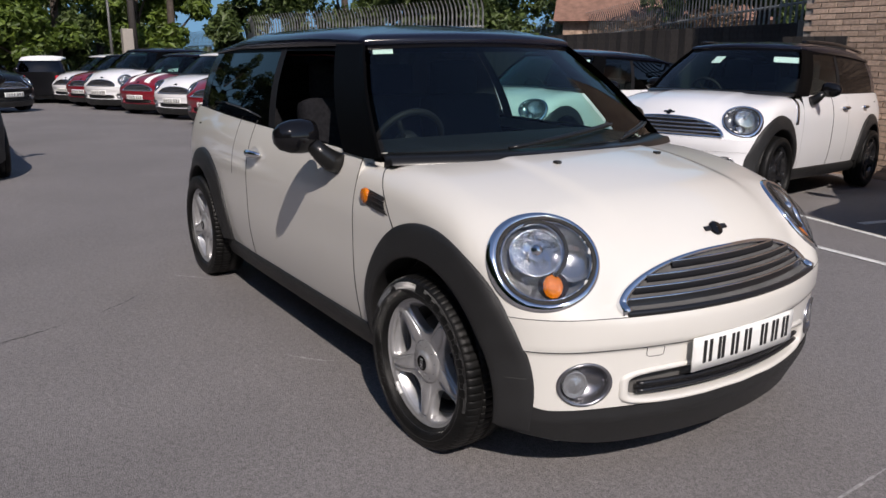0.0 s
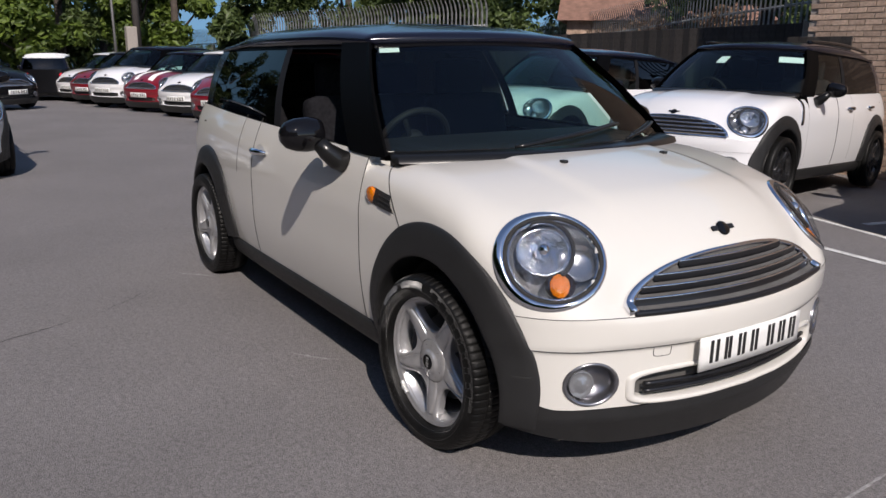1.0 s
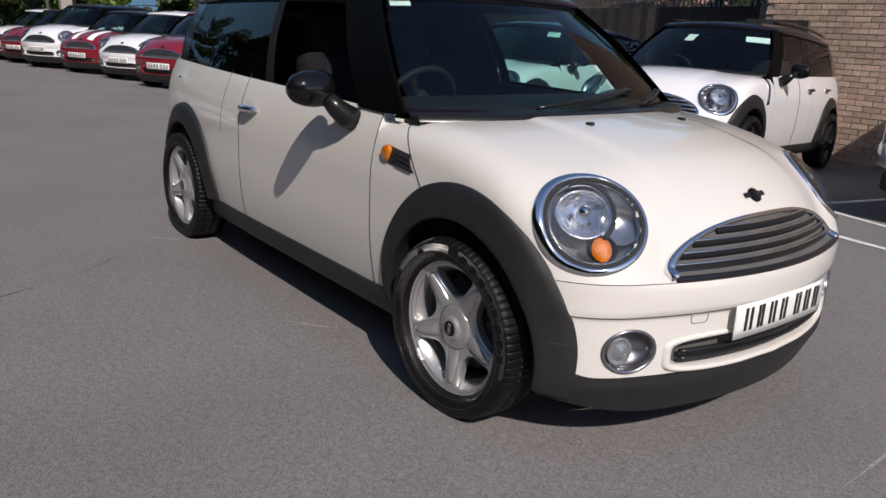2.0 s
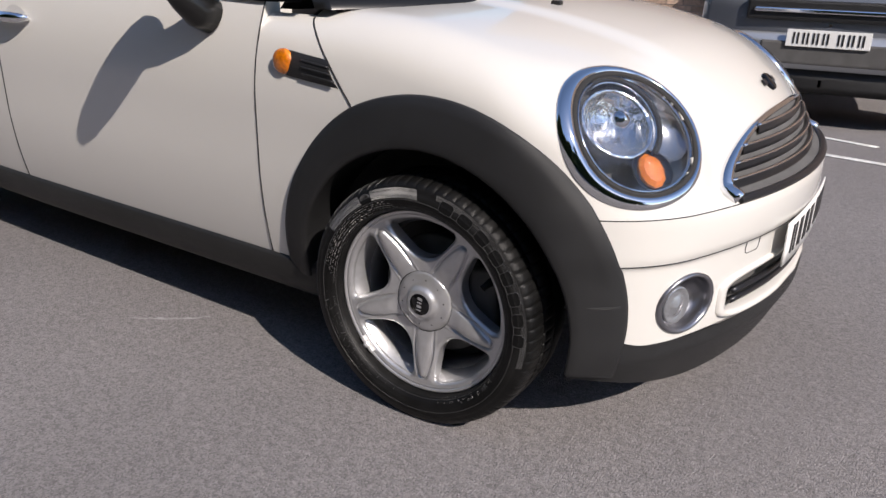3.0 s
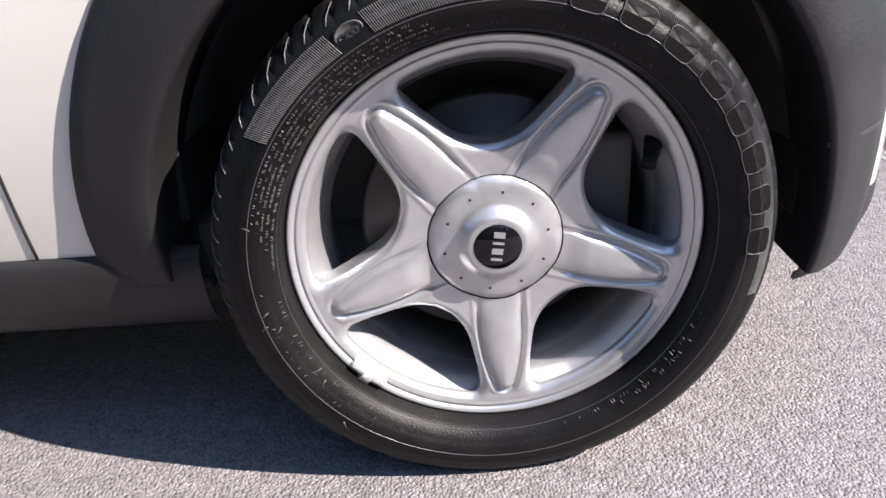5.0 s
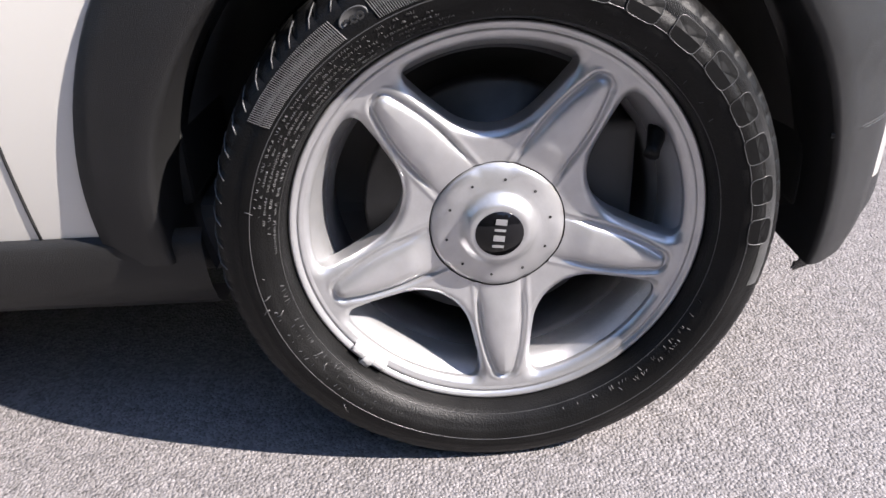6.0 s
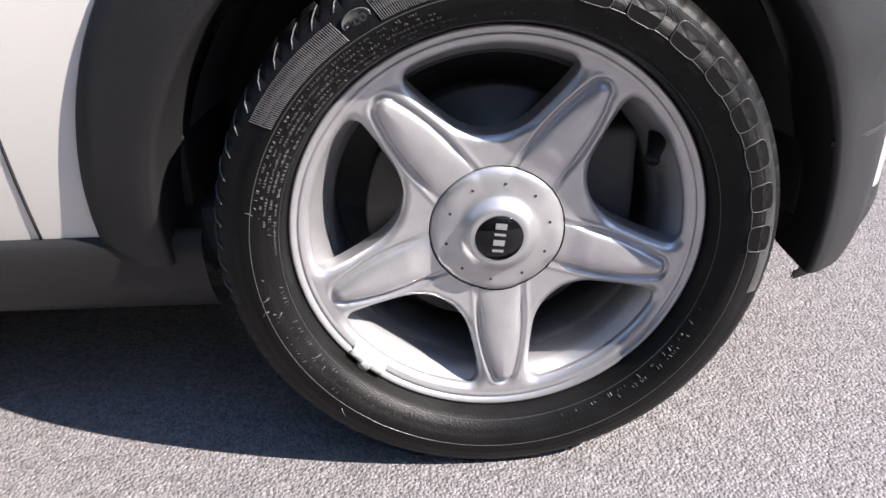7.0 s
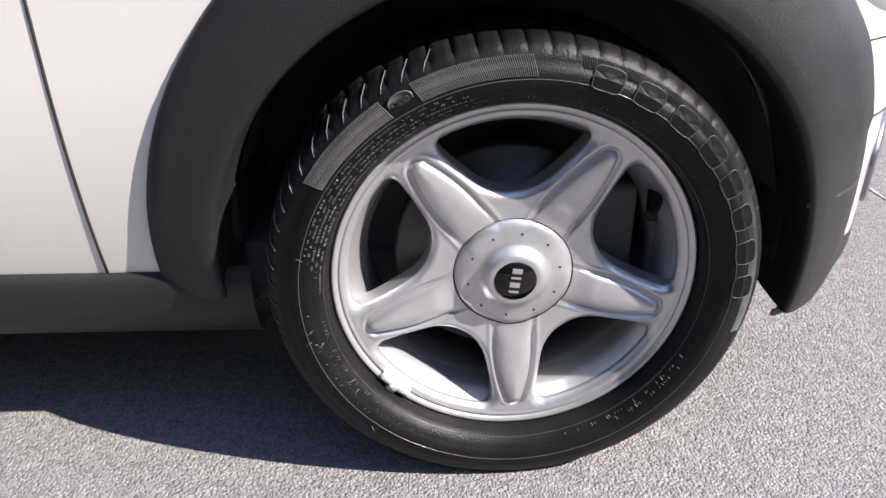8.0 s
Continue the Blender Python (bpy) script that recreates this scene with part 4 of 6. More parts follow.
            ind = np.stack([cI + r_ * (np.cos(t_)[:, None] * np.array([1.0, 0, 0]) + np.sin(t_)[:, None] * np.array([0, 0, 1.0])) + np.array([0, -h_, 0]) for r_, h_ in ((0.0305, 0.0), (0.030, 0.010), (0.026, 0.015), (0.015, 0.018), (0.0005, 0.019))], 1)
            grid_part("side_indicator", mirror(ind), AMBER, vent, "round amber side indicator", wrap=True, flip=flip)
        if detail > 1:
            # joint between bonnet and wing
            pw = np.radians(np.linspace(8, 25, 22))
            tube("wing_joint", mirror(cast(np.stack([bonnet_rear(pw), 0 * pw, 0 * pw + SEAM_Z], -1), np.stack([0 * pw, -np.cos(pw), np.sin(pw)], -1))), 0.0022, SEAMBLACK, car, sides=6)
        # door mirror
        Ml = lathe([(0.001, -0.10), (0.035, -0.097), (0.062, -0.080), (0.080, -0.045), (0.086, -0.005), (0.082, 0.03), (0.070, 0.050), (0.05, 0.056), (0.001, 0.057)], n(32), axis="y")
        Ml[..., 2] *= 0.80
        Ml[..., 0] = Ml[..., 0] * 0.72
        back = Ml[..., 0] < -0.035
        Ml[..., 0] = np.where(back, -0.035 + (Ml[..., 0] + 0.035) * 0.15, Ml[..., 0])
        Ml[..., 1] *= 1.12
        Ml = Ml + np.array([-0.755, -0.912, 1.014])
        mir = grid_part("door_mirror", mirror(Ml), GLOSSBLACK, car, "gloss black door mirror", wrap=True, flip=flip)
        arm = [(-0.700, -0.775, 0.902), (-0.705, -0.812, 0.918), (-0.712, -0.850, 0.950), (-0.722, -0.880, 0.985)]
        tube("mirror_arm", mirror(np.array(arm)), [0.046, 0.045, 0.037, 0.030], ARMBLACK, mir, "black mirror arm", sides=14)
        # door handle
        hx = -1.602
        hp = side_skin(np.linspace(hx - 0.10, hx + 0.075, 8), np.full(8, 0.846), top=False) - np.array([0, 1, 0]) * np.array([0.006, 0.022, 0.031, 0.034, 0.034, 0.031, 0.022, 0.006])[:, None]
        tube("door_handle", mirror(hp), [0.008, 0.014, 0.017, 0.018, 0.018, 0.017, 0.014, 0.008], CHROME, car, "chrome door handle", sides=12)
        if detail > 1:
            cup = side_skin(np.array([hx]), np.array([0.832]), top=False)[0]
            cn = np.array([0, -1.0, 0])
            t = np.linspace(0, 2 * math.pi, 28, endpoint=False)
            C = np.stack([cup + r_ * (np.cos(t)[:, None] * np.array([0.068, 0, 0]) + np.sin(t)[:, None] * np.array([0, 0, 0.050])) + np.array([0, -0.002 - 0.0 * r_, 0]) for r_ in (1.0, 0.9, 0.01)], 1)
            grid_part("handle_cup", mirror(C), paint, car, wrap=True, flip=not flip)
            # lower line of the door waist mouldings are plain paint: only the joints are dark
            z = np.linspace(0.30, 0.955, 30)
            tube("door_joint", mirror(side_skin(door_front(z) + 0.002, z, top=False)), 0.0020, SEAMBLACK, car, sides=6)
            z = np.linspace(0.72, 0.958, 20)
            edge = side_skin(door_front(z) + 0.0005, z, top=False)
            grid_part("door_return", mirror(np.stack([edge + np.array([0, k_, 0]) for k_ in (0.003, 0.05, 0.11)], 1)), paint, car, flip=flip)
            z = np.linspace(0.30, 1.0, 24)
            tube("door_joint", mirror(side_skin(np.full(24, -1.722), z, top=False)), 0.0022, SEAMBLACK, car, sides=6)
            z = np.linspace(0.70, 1.0, 14)
            tube("quarter_joint", mirror(side_skin(-1.96 + 0 * z, z, top=False)), 0.0018, SEAMBLACK, car, sides=6)
        if wide:
            # four doors: a second joint and handle, and the roof rails
            z = np.linspace(0.30, 0.97, 12)
            tube("rear_door_joint", mirror(side_skin(np.full(12, -1.28), z, top=False)), 0.004, SEAMBLACK, car, sides=6)
            hp2 = side_skin(np.linspace(-2.36, -2.20, 6), np.full(6, 0.855), top=False) - np.array([0, 1, 0]) * np.array([0.006, 0.026, 0.034, 0.034, 0.026, 0.006])[:, None]
            tube("door_handle", mirror(hp2), 0.014, CHROME, car, "chrome door handle", sides=10)
            k = np.linspace(0.06, 0.93, 18)
            rail = gh_top(1 + k) + np.array([0, 0.03, 0.0]) + np.stack([0 * k, 0 * k, 0.045 + 0.055 * np.sin(k * math.pi) ** 0.35], -1)
            tube("roof_rail", mirror(rail), 0.016, GLOSSBLACK, car, "black roof rail", sides=8)
            sc = side_skin(np.linspace(-0.40, -0.34, 3)[:, None] + np.linspace(0.02, -0.02, 8)[None], np.linspace(0.70, 0.93, 8)[None] + 0 * np.linspace(0, 1, 3)[:, None]) - np.array([0, 0.006, 0])
            grid_part("wing_trim", mirror(sc), SATIN, car, "bright trim on the wing", flip=flip, thick=0.004)
    sides(panels)
    # joints round the nose
    th1 = np.linspace(0.44, math.pi - 0.44, 90)
    def nose_line(zv, th_):
        return cast(np.stack([0 * th_, 0 * th_, 0 * th_ + zv], -1), np.stack([np.sin(th_), -np.cos(th_), 0 * th_], -1))
    if detail > 1:
        tube("bonnet_joint", nose_line(SEAM_Z - 0.0005, th1), 0.0013, SEAMBLACK, car, sides=6)
        tube("bumper_joint", nose_line(0.4765, np.linspace(0.5, math.pi - 0.5, 90)), 0.0015, SEAMBLACK, car, sides=6)
    # grille
    GW, GZ0, GH = (0.545, 0.590, 0.150) if wide else (0.470, 0.584, 0.141)
    def grille_top(y):
        return GZ0 + GH * np.clip(1 - np.abs(y / GW) ** 2.6, 0, 1) ** 0.62
    ys = GW * np.sin(np.linspace(-math.pi / 2, math.pi / 2, n(60)))
    def on_nose(y, z, off=0.0):
        y, z = np.broadcast_arrays(np.asarray(y, float), np.asarray(z, float))
        S = cast(np.stack([0.0 * y, y, z], -1), np.array([1.0, 0, 0]))
        return S + normal_at(S) * off
    w = np.linspace(0, 1, n(12))[:, None]
    G = on_nose(ys[None] + 0 * w, GZ0 + (grille_top(ys)[None] - GZ0) * w, 0.003)
    grille = grid_part("grille", G, UNDER, car, "black radiator grille with chrome slats")
    thick = (0.0085 if detail > 1 else 0.014) + (0.010 if detail > 1 else 0.004) * np.abs(ys / GW) ** 5
    tube("grille_frame", on_nose(ys, grille_top(ys), 0.005), thick.tolist(), CHROME, grille, "chrome arch over the grille", sides=10)
    tube("grille_foot", on_nose(ys, GZ0 + 0 * ys, 0.004), 0.010 if detail > 1 else 0.012, SLAT if detail > 1 else CHROME, grille, "dark bar under the grille" if detail > 1 else "", sides=10)
    for k in range(4):
        z = GZ0 + GH * (0.16 + 0.215 * k)
        yy = np.linspace(-GW, GW, 121)
        ok = grille_top(yy) > z + 0.008
        yy = np.linspace(yy[ok][0], yy[ok][-1], n(40))
        A = np.stack([on_nose(yy, z + dz, off) for dz, off in ((-0.010, 0.004), (-0.006, 0.010), (0.006, 0.016), (0.010, 0.016), (0.0115, 0.013), (0.010, 0.004))], 1)
        slat = grid_part("slat", A, SLAT, grille, "dark grey grille slat", flip=True)
        tube("slat_edge", on_nose(yy, z + 0.008, 0.0155), 0.007 if wide else 0.0034, CHROME, slat, sides=6)
    # lower intake
    t = np.linspace(0, 2 * math.pi, n(80), endpoint=False)
    def rr_line(aw, ah, zc, p, off):
        c_, s_ = np.cos(t), np.sin(t)
        return on_nose(aw * np.sign(c_) * np.abs(c_) ** (2 / p), zc + ah * np.sign(s_) * np.abs(s_) ** (2 / p), off)
    I = np.stack([rr_line(aw, ah, 0.345, 5.0, off) for aw, ah, off in ((0.480, 0.064, -0.003), (0.475, 0.062, 0.006), (0.466, 0.057, 0.009), (0.454, 0.050, 0.007), (0.448, 0.047, 0.0), (0.445, 0.045, -0.012), (0.443, 0.044, -0.035))], 1)
    grid_part("intake_surround", I, paint, car, wrap=True, flip=False)
    I2 = np.stack([rr_line(aw, ah, 0.345, 5.0, off) for aw, ah, off in ((0.447, 0.046, -0.030), (0.2, 0.018, -0.030), (0.002, 0.001, -0.030))], 1)
    intake = grid_part("air_intake", I2, UNDER, car, "black lower air intake", wrap=True, flip=False)
    for zc in (0.328, 0.352):
        yy = np.linspace(-0.415, 0.415, n(40))
        tube("intake_bar", on_nose(yy, zc, -0.006), 0.008, SLAT, intake, sides=8)
    if detail > 1:
        tw = on_nose(np.array([-0.395, -0.395, -0.393, -0.385, -0.345, -0.337, -0.335, -0.335]), np.array([0.470, 0.452, 0.445, 0.441, 0.441, 0.445, 0.452, 0.470]), 0.0)
        tube("tow_cover_joint", tw, 0.0012, TRIMGREY, car, sides=5)
    # number plate with plain bars
    pn = 0.021
    yy = np.linspace(-0.26, 0.26, 15)
    zz_ = np.linspace(0.381, 0.492, 4)[:, None]
    base_x = nose_at(0.0, 0.43) + 0.020
    PL = np.stack([base_x - 0.16 * yy[None] ** 2 + 0.0 * zz_, yy[None] + 0 * zz_, zz_ + 0 * yy[None]], -1)
    plate = grid_part("number_plate", PL, PLATE, car, "white front number plate", flip=True, thick=0.004)
    for k, (yc, wd) in enumerate(((-0.195, 0.044), (-0.133, 0.036), (-0.068, 0.040), (-0.004, 0.040), (0.084, 0.040), (0.147, 0.040), (0.210, 0.040))):
        for dy in (-wd / 2 + 0.009, wd / 2 - 0.009):
            x = base_x - 0.16 * (yc + dy) ** 2
            block("plate_bar", (0.003, 0.013, 0.074), (x + 0.0008, yc + dy, 0.441), INK, plate)
    # badge, washer jets, wipers, cowl
    bp = cast(np.array([0.0, 0, 0.777]), np.array([1.0, 0, 0]))
    bn = normal_at(bp)
    mb = Matrix.Translation(bp + 0.004 * bn) @ Vector(bn).to_track_quat("Z", "Y").to_matrix().to_4x4()
    badge = grid_part("badge", lathe([(0.026, -0.004), (0.026, 0.003), (0.022, 0.006), (0.001, 0.006)], 24, axis="z"), GLOSSBLACK, car, "round black and chrome winged badge", wrap=True, flip=False)
    badge.matrix_basis = mb
    for sg in (1, -1):
        wing = block("badge_wing", (0.036, 0.018, 0.006), (sg * 0.036, 0.003, 0.0), SLAT, badge, bevel=0.003)
    if detail > 1:
        for sg in (1, -1):
            jp = cast(np.array([0.027, 0.262 * sg, 0.7]), np.array([0, 0, 1.0]))
            block("washer_jet", (0.026, 0.022, 0.012), tuple(jp + np.array([0, 0, 0.004])), PLASTIC, car, "black washer jet", bevel=0.004)
    # cowl below the screen
    sg = np.linspace(0, 1.02, n(30))
    inner = gh(sg, 0.0, 0.0)
    fw = np.stack([inner + np.array([0.085, -0.010, -0.022]), inner + np.array([0.075, -0.008, 0.000]), inner + np.array([0.04, 0, 0.006]), inner + np.array([0.0, 0, 0.012]), inner + np.array([-0.06, 0.02, -0.03])], 1)
    cowl = np.concatenate([fw[::-1], swap(fw)[1:]])
    grid_part("cowl", cowl, ARMBLACK, car, "black plastic scuttle panel")
    if detail > 1:
        for y0_, y1_, x1 in ((-0.30, 0.30, 0.0), (0.28, 0.66, 0.0)):
            s0 = np.interp(abs(y0_), -gh_base(np.linspace(0, 1, 50))[:, 1], np.linspace(0, 1, 50)) * (1 if y0_ < 0 else -1)
            k = np.linspace(0, 1, 14)
            yy = y0_ + (y1_ - y0_) * k
            sv = np.interp(np.abs(yy), -gh_base(np.linspace(0, 1, 50))[:, 1], np.linspace(0, 1, 50))
            wv = 0.02 + 0.13 * k if y0_ < 0 else 0.02 + 0.10 * k
            L = gh(sv, wv, 0.018) * np.stack([np.ones(14), -np.sign(yy) * np.sign(1), np.ones(14)], -1)
            L[:, 1] = np.where(yy > 0, np.abs(L[:, 1]), -np.abs(L[:, 1]))
            wip = tube("wiper_arm", L, 0.007, ARMBLACK, car, "black wiper arm", sides=8)
            L2 = gh(np.clip(sv + 0.0, 0, 1), np.clip(wv * 1.0 + 0.015, 0, 1), 0.008)
            L2[:, 1] = np.where(yy > 0, np.abs(L2[:, 1]), -np.abs(L2[:, 1]))
            tube("wiper_blade", L2[3:], 0.006, ARMBLACK, wip, sides=6)
    # window band: panes and pillars
    def pane(nm, s0, s1, w0, w1, mat, lab, whole=False, out=0.0, k=24, par=None):
        S = gh_sheet(s0, s1, w0, w1, n(k), n(14), out)
        if whole:
            S2 = np.concatenate([S[::-1], swap(S)[1:]])
            o_ = grid_part(nm, S2, mat, par or car, lab, flip=False)
            return [o_]
        return [grid_part(nm, S, mat, par or car, lab, flip=True), grid_part(nm, swap(S), mat, par or car, lab, flip=False)]
    for o_ in pane("windscreen", 0, 0.90, 0.03, 0.97, GLASS, "clear laminated windscreen", whole=True, k=40):
        o_.visible_shadow = False
    pane("screen_border", 0, 1.0, 0.95, 1.02, GLOSSBLACK, "", whole=True, out=0.001, k=30)
    pane("front_pillar", 0.905, 1.115, -0.022, 1.02, PILLAR, "black windscreen pillar", out=0.022, k=16)
    b_s, b_t = 1 + 1.09 / 2.52, 1 + 0.98 / 2.52
    for k_, o_ in enumerate(pane("side_window", 1.115, (b_s, b_t), 0.0, 0.95 if detail < 2 else 0.95, GLASS, "clear door window")):
        o_.visible_shadow = False
        if detail > 1 and k_ == 0:
            bpy.data.objects.remove(o_)      # the driver's window is wound down
    pane("centre_pillar", (b_s - 0.004, b_t - 0.004), (b_s + 0.030, b_t + 0.030), -0.02, 1.0, TRIMGREY, "dark grey door window frame", out=0.004, k=8)
    for o_ in pane("rear_side_window", (b_s + 0.03, b_t + 0.03), 1.94, 0.0, 0.95, TINTED, "dark tinted rear side window", k=30):
        o_.visible_shadow = False
    pane("window_top_rail", 1.0, 2.0, 0.94, 1.03, PILLAR, "", out=0.004, k=40)
    pane("waist_rail", 1.06, 2.0, -0.03, 0.012, PILLAR, "black waist rail", out=0.006, k=40)
    pane("rear_pillar", 1.94, 2.3, -0.03, 1.02, ROOF, "", out=0.002, k=16)
    pane("tail_window", 2.3, 3.0, -0.03, 1.0, TINTED, "dark tinted tail window", k=16)
    # roof
    sv = np.r_[np.linspace(0, 1, n(40)), np.linspace(1, 2, n(40))[1:], np.linspace(2, 3, n(24))[1:]]
    T = gh_top(sv)
    mid = np.stack([np.clip(T[:, 0], -2.55, -1.15), 0 * sv, 0 * sv], -1)
    rows_ = []
    for k_, rise in ((1.010, -0.010), (1.030, -0.004), (1.040, 0.012), (1.030, 0.028), (0.985, 0.044), (0.92, 0.056), (0.8, 0.068), (0.6, 0.079), (0.4, 0.086), (0.2, 0.089), (0.0, 0.090)):
        p_ = mid + (T - mid) * np.array([1, 1, 0]) * k_
        k2 = np.clip((1.02 - k_) / 0.6, 0, 1)
        z_ = T[:, 2] * (1 - k2) + 1.366 * k2 + rise * (1 - 0.18 * np.exp(-((T[:, 0] + 0.8) / 0.25) ** 2) * (k_ > 0.7))
        z_ = z_ - 0.55 * rise * ease(-T[:, 0], 2.1, 2.95) - 0.02 * ease(-T[:, 0], 2.3, 2.95)
        z_ = z_ + (0.012 if rise > 0.01 else 0.0) * ease(-T[:, 0], 0.85, 1.35) * (1 - ease(-T[:, 0], 2.2, 2.85)) * (sv > 1)
        p_[:, 2] = z_ - 0.035 * np.clip((p_[:, 0] + 1.15) / 0.45, 0, 1) ** 2 * k2 * 0.4
        rows_.append(p_)
    R = np.stack(rows_, 1)
    full = np.concatenate([R[::-1], swap(R)[1:]])
    tight(grid_part("roof", full, roof_paint, car, "gloss black roof" if detail > 1 else "", flip=False))
    # floor pan, dark inside below the windows
    block("floor_pan", (3.2, 1.36, 0.10), (-1.42, 0, 0.24), UNDER, car, bevel=0.02)
    block("bulkhead", (0.06, 1.30, 0.55), (-0.42, 0, 0.56), UNDER, car)
    block("inner_tail", (0.06, 1.30, 0.62), (-3.0, 0, 0.60), UNDER, car)
    for sg_ in (1, -1):
        block("door_card", (2.3, 0.03, 0.58), (-1.62, 0.715 * sg_, 0.62), CLOTH, car)
    block("load_floor", (1.3, 1.3, 0.03), (-2.35, 0, 0.72), CLOTH, car)
    # dashboard, wheel, seats
    dash = block("dashboard", (0.46, 1.34, 0.30), (-0.60, 0, 0.83), TRIMGREY, car, "dark grey dashboard", bevel=0.09, segments=4, smooth=True)
    sw = Matrix.Translation((-0.86, -0.36, 0.93)) @ Matrix.Rotation(math.radians(-64), 4, "Y")
    P_ = [tuple(sw @ Vector((0.175 * math.cos(a), 0.175 * math.sin(a), 0))) for a in np.linspace(0, 2 * math.pi, 33)[:-1]]
    steer = tube("steering_wheel", P_, 0.015, TRIMGREY, car, "dark steering wheel", closed=True)
    tube("steering_boss", [tuple(sw @ Vector((0, 0, -0.02))), tuple(sw @ Vector((0, 0, 0.03)))], 0.065, TRIMGREY, steer, sides=16)
    for a in (0, 120, 240):
        tube("steering_spoke", [tuple(sw @ Vector((0, 0, 0))), tuple(sw @ Vector((0.17 * math.cos(math.radians(a + 90)), 0.17 * math.sin(math.radians(a + 90)), 0)))], 0.012, TRIMGREY, steer)
    for sx_, sy_ in ((-1.42, -0.36), (-1.42, 0.36)):
        seat = block("front_seat", (0.52, 0.48, 0.20), (sx_ + 0.22, sy_, 0.50), CLOTH, car, "dark cloth front seat", bevel=0.06, smooth=True)
        block("backrest", (0.16, 0.48, 0.60), (sx_ - 0.02, sy_, 0.82), CLOTH, seat, bevel=0.06, smooth=True, turn=Matrix.Rotation(math.radians(-14), 4, "Y"))
        block("headrest", (0.11, 0.29, 0.22), (sx_ - 0.14, sy_, 1.19), CLOTH, seat, bevel=0.045, smooth=True)
    for sy_ in (-0.34, 0.34):
        block("rear_headrest", (0.11, 0.30, 0.20), (-2.24, sy_, 1.17), CLOTH, car, bevel=0.04, smooth=True)
    block("rear_seat", (0.18, 1.22, 0.55), (-2.20, 0, 0.80), CLOTH, car, "dark cloth rear seat", bevel=0.06, smooth=True)
    for s0_, w0_, sg_, a_, b_, mt_ in tag or ():
        c_ = gh(np.array([s0_, s0_ + 0.02, s0_]), np.array([w0_, w0_, w0_ + 0.02]), -0.006)
        ex_, ez_ = c_[1] - c_[0], c_[2] - c_[0]
        ex_, ez_ = ex_ / np.linalg.norm(ex_), ez_ / np.linalg.norm(ez_)
        Q_ = np.stack([np.stack([c_[0] + a_ * i_ * ex_ + b_ * j_ * ez_ for j_ in (-1, 1)]) for i_ in (-1, 1)]) * np.array([1, sg_, 1])
        grid_part("paper_tag", Q_, mt_, car, "paper tag behind the windscreen", flip=sg_ > 0, thick=0.001, smooth=False)
    return car

# ---------------------------------------------------------------- the ground
def asphalt():
    """Worn asphalt: pale and dark chippings in grey binder, with faint large stains."""
    m = material("asphalt", (0.184, 0.173, 0.175), 0.85, stains=0.10, stain_scale=0.7, vary=0.14, scale=45, spec=0.3)
    nt = m.node_tree
    p = nt.nodes["Principled BSDF"]
    src = p.inputs["Base Color"].links[0].from_socket
    co = nt.nodes.new("ShaderNodeTexCoord")
    vo = nt.nodes.new("ShaderNodeTexVoronoi")
    vo.inputs["Scale"].default_value = 240
    nt.links.new(co.outputs["Object"], vo.inputs["Vector"])
    sep = nt.nodes.new("ShaderNodeSeparateColor")
    nt.links.new(vo.outputs["Color"], sep.inputs[0])
    ramp = nt.nodes.new("ShaderNodeValToRGB")
    for e, (at, v) in zip((ramp.color_ramp.elements[0], ramp.color_ramp.elements[1], ramp.color_ramp.elements.new(0.55), ramp.color_ramp.elements.new(0.9)), ((0.0, 0.64), (1.0, 3.2), (0.55, 1.0), (0.93, 1.22))):
        e.position, e.color = at, (v, v, v * 0.98, 1)
    nt.links.new(sep.outputs[0], ramp.inputs[0])
    mul = nt.nodes.new("ShaderNodeMix")
    mul.data_type, mul.blend_type = "RGBA", "MULTIPLY"
    mul.inputs["Factor"].default_value = 1.0
    nt.links.new(src, mul.inputs[6]), nt.links.new(ramp.outputs[0], mul.inputs[7])
    nt.links.new(mul.outputs[2], p.inputs["Base Color"])
    b = nt.nodes.new("ShaderNodeBump")
    b.inputs["Strength"].default_value, b.inputs["Distance"].default_value = 0.72, 0.004
    nt.links.new(vo.outputs["Distance"], b.inputs["Height"])
    b.invert = True
    nt.links.new(b.outputs[0], p.inputs["Normal"])
    return m


ASPHALT = asphalt()
ROADPAINT = material("road_paint", (0.62, 0.62, 0.60), 0.7, vary=0.2, scale=40, stains=0.2, stain_scale=5)


def ground_z(x, y):
    """The yard is level round the car and falls away gently behind it."""
    s = np.clip(-0.8 * x + 0.6 * y - 9.5, 0, None)
    return np.maximum(-0.021 * s - 0.040 * np.clip(y - 1.8, 0, 8), -1.6)


def on_ground(x, y, yaw=0.0, lift=0.0, nose_up=0.0):
    return pose(x, y, float(ground_z(x, y)) + lift, 0, -nose_up, yaw)


gx = np.r_[-2500, -600, -150, np.linspace(-70, 12, 165), 60, 300, 2500]
gy = np.r_[-2500, -600, -100, np.linspace(-30, 50, 161), 150, 600, 2500]
GX, GY = np.meshgrid(gx, gy, indexing="ij")
ground = grid_part("ground", np.stack([GX, GY, ground_z(GX, GY)], -1), ASPHALT, None)
tagged(ground, "grey worn asphalt car yard", "ground", kind="structure")


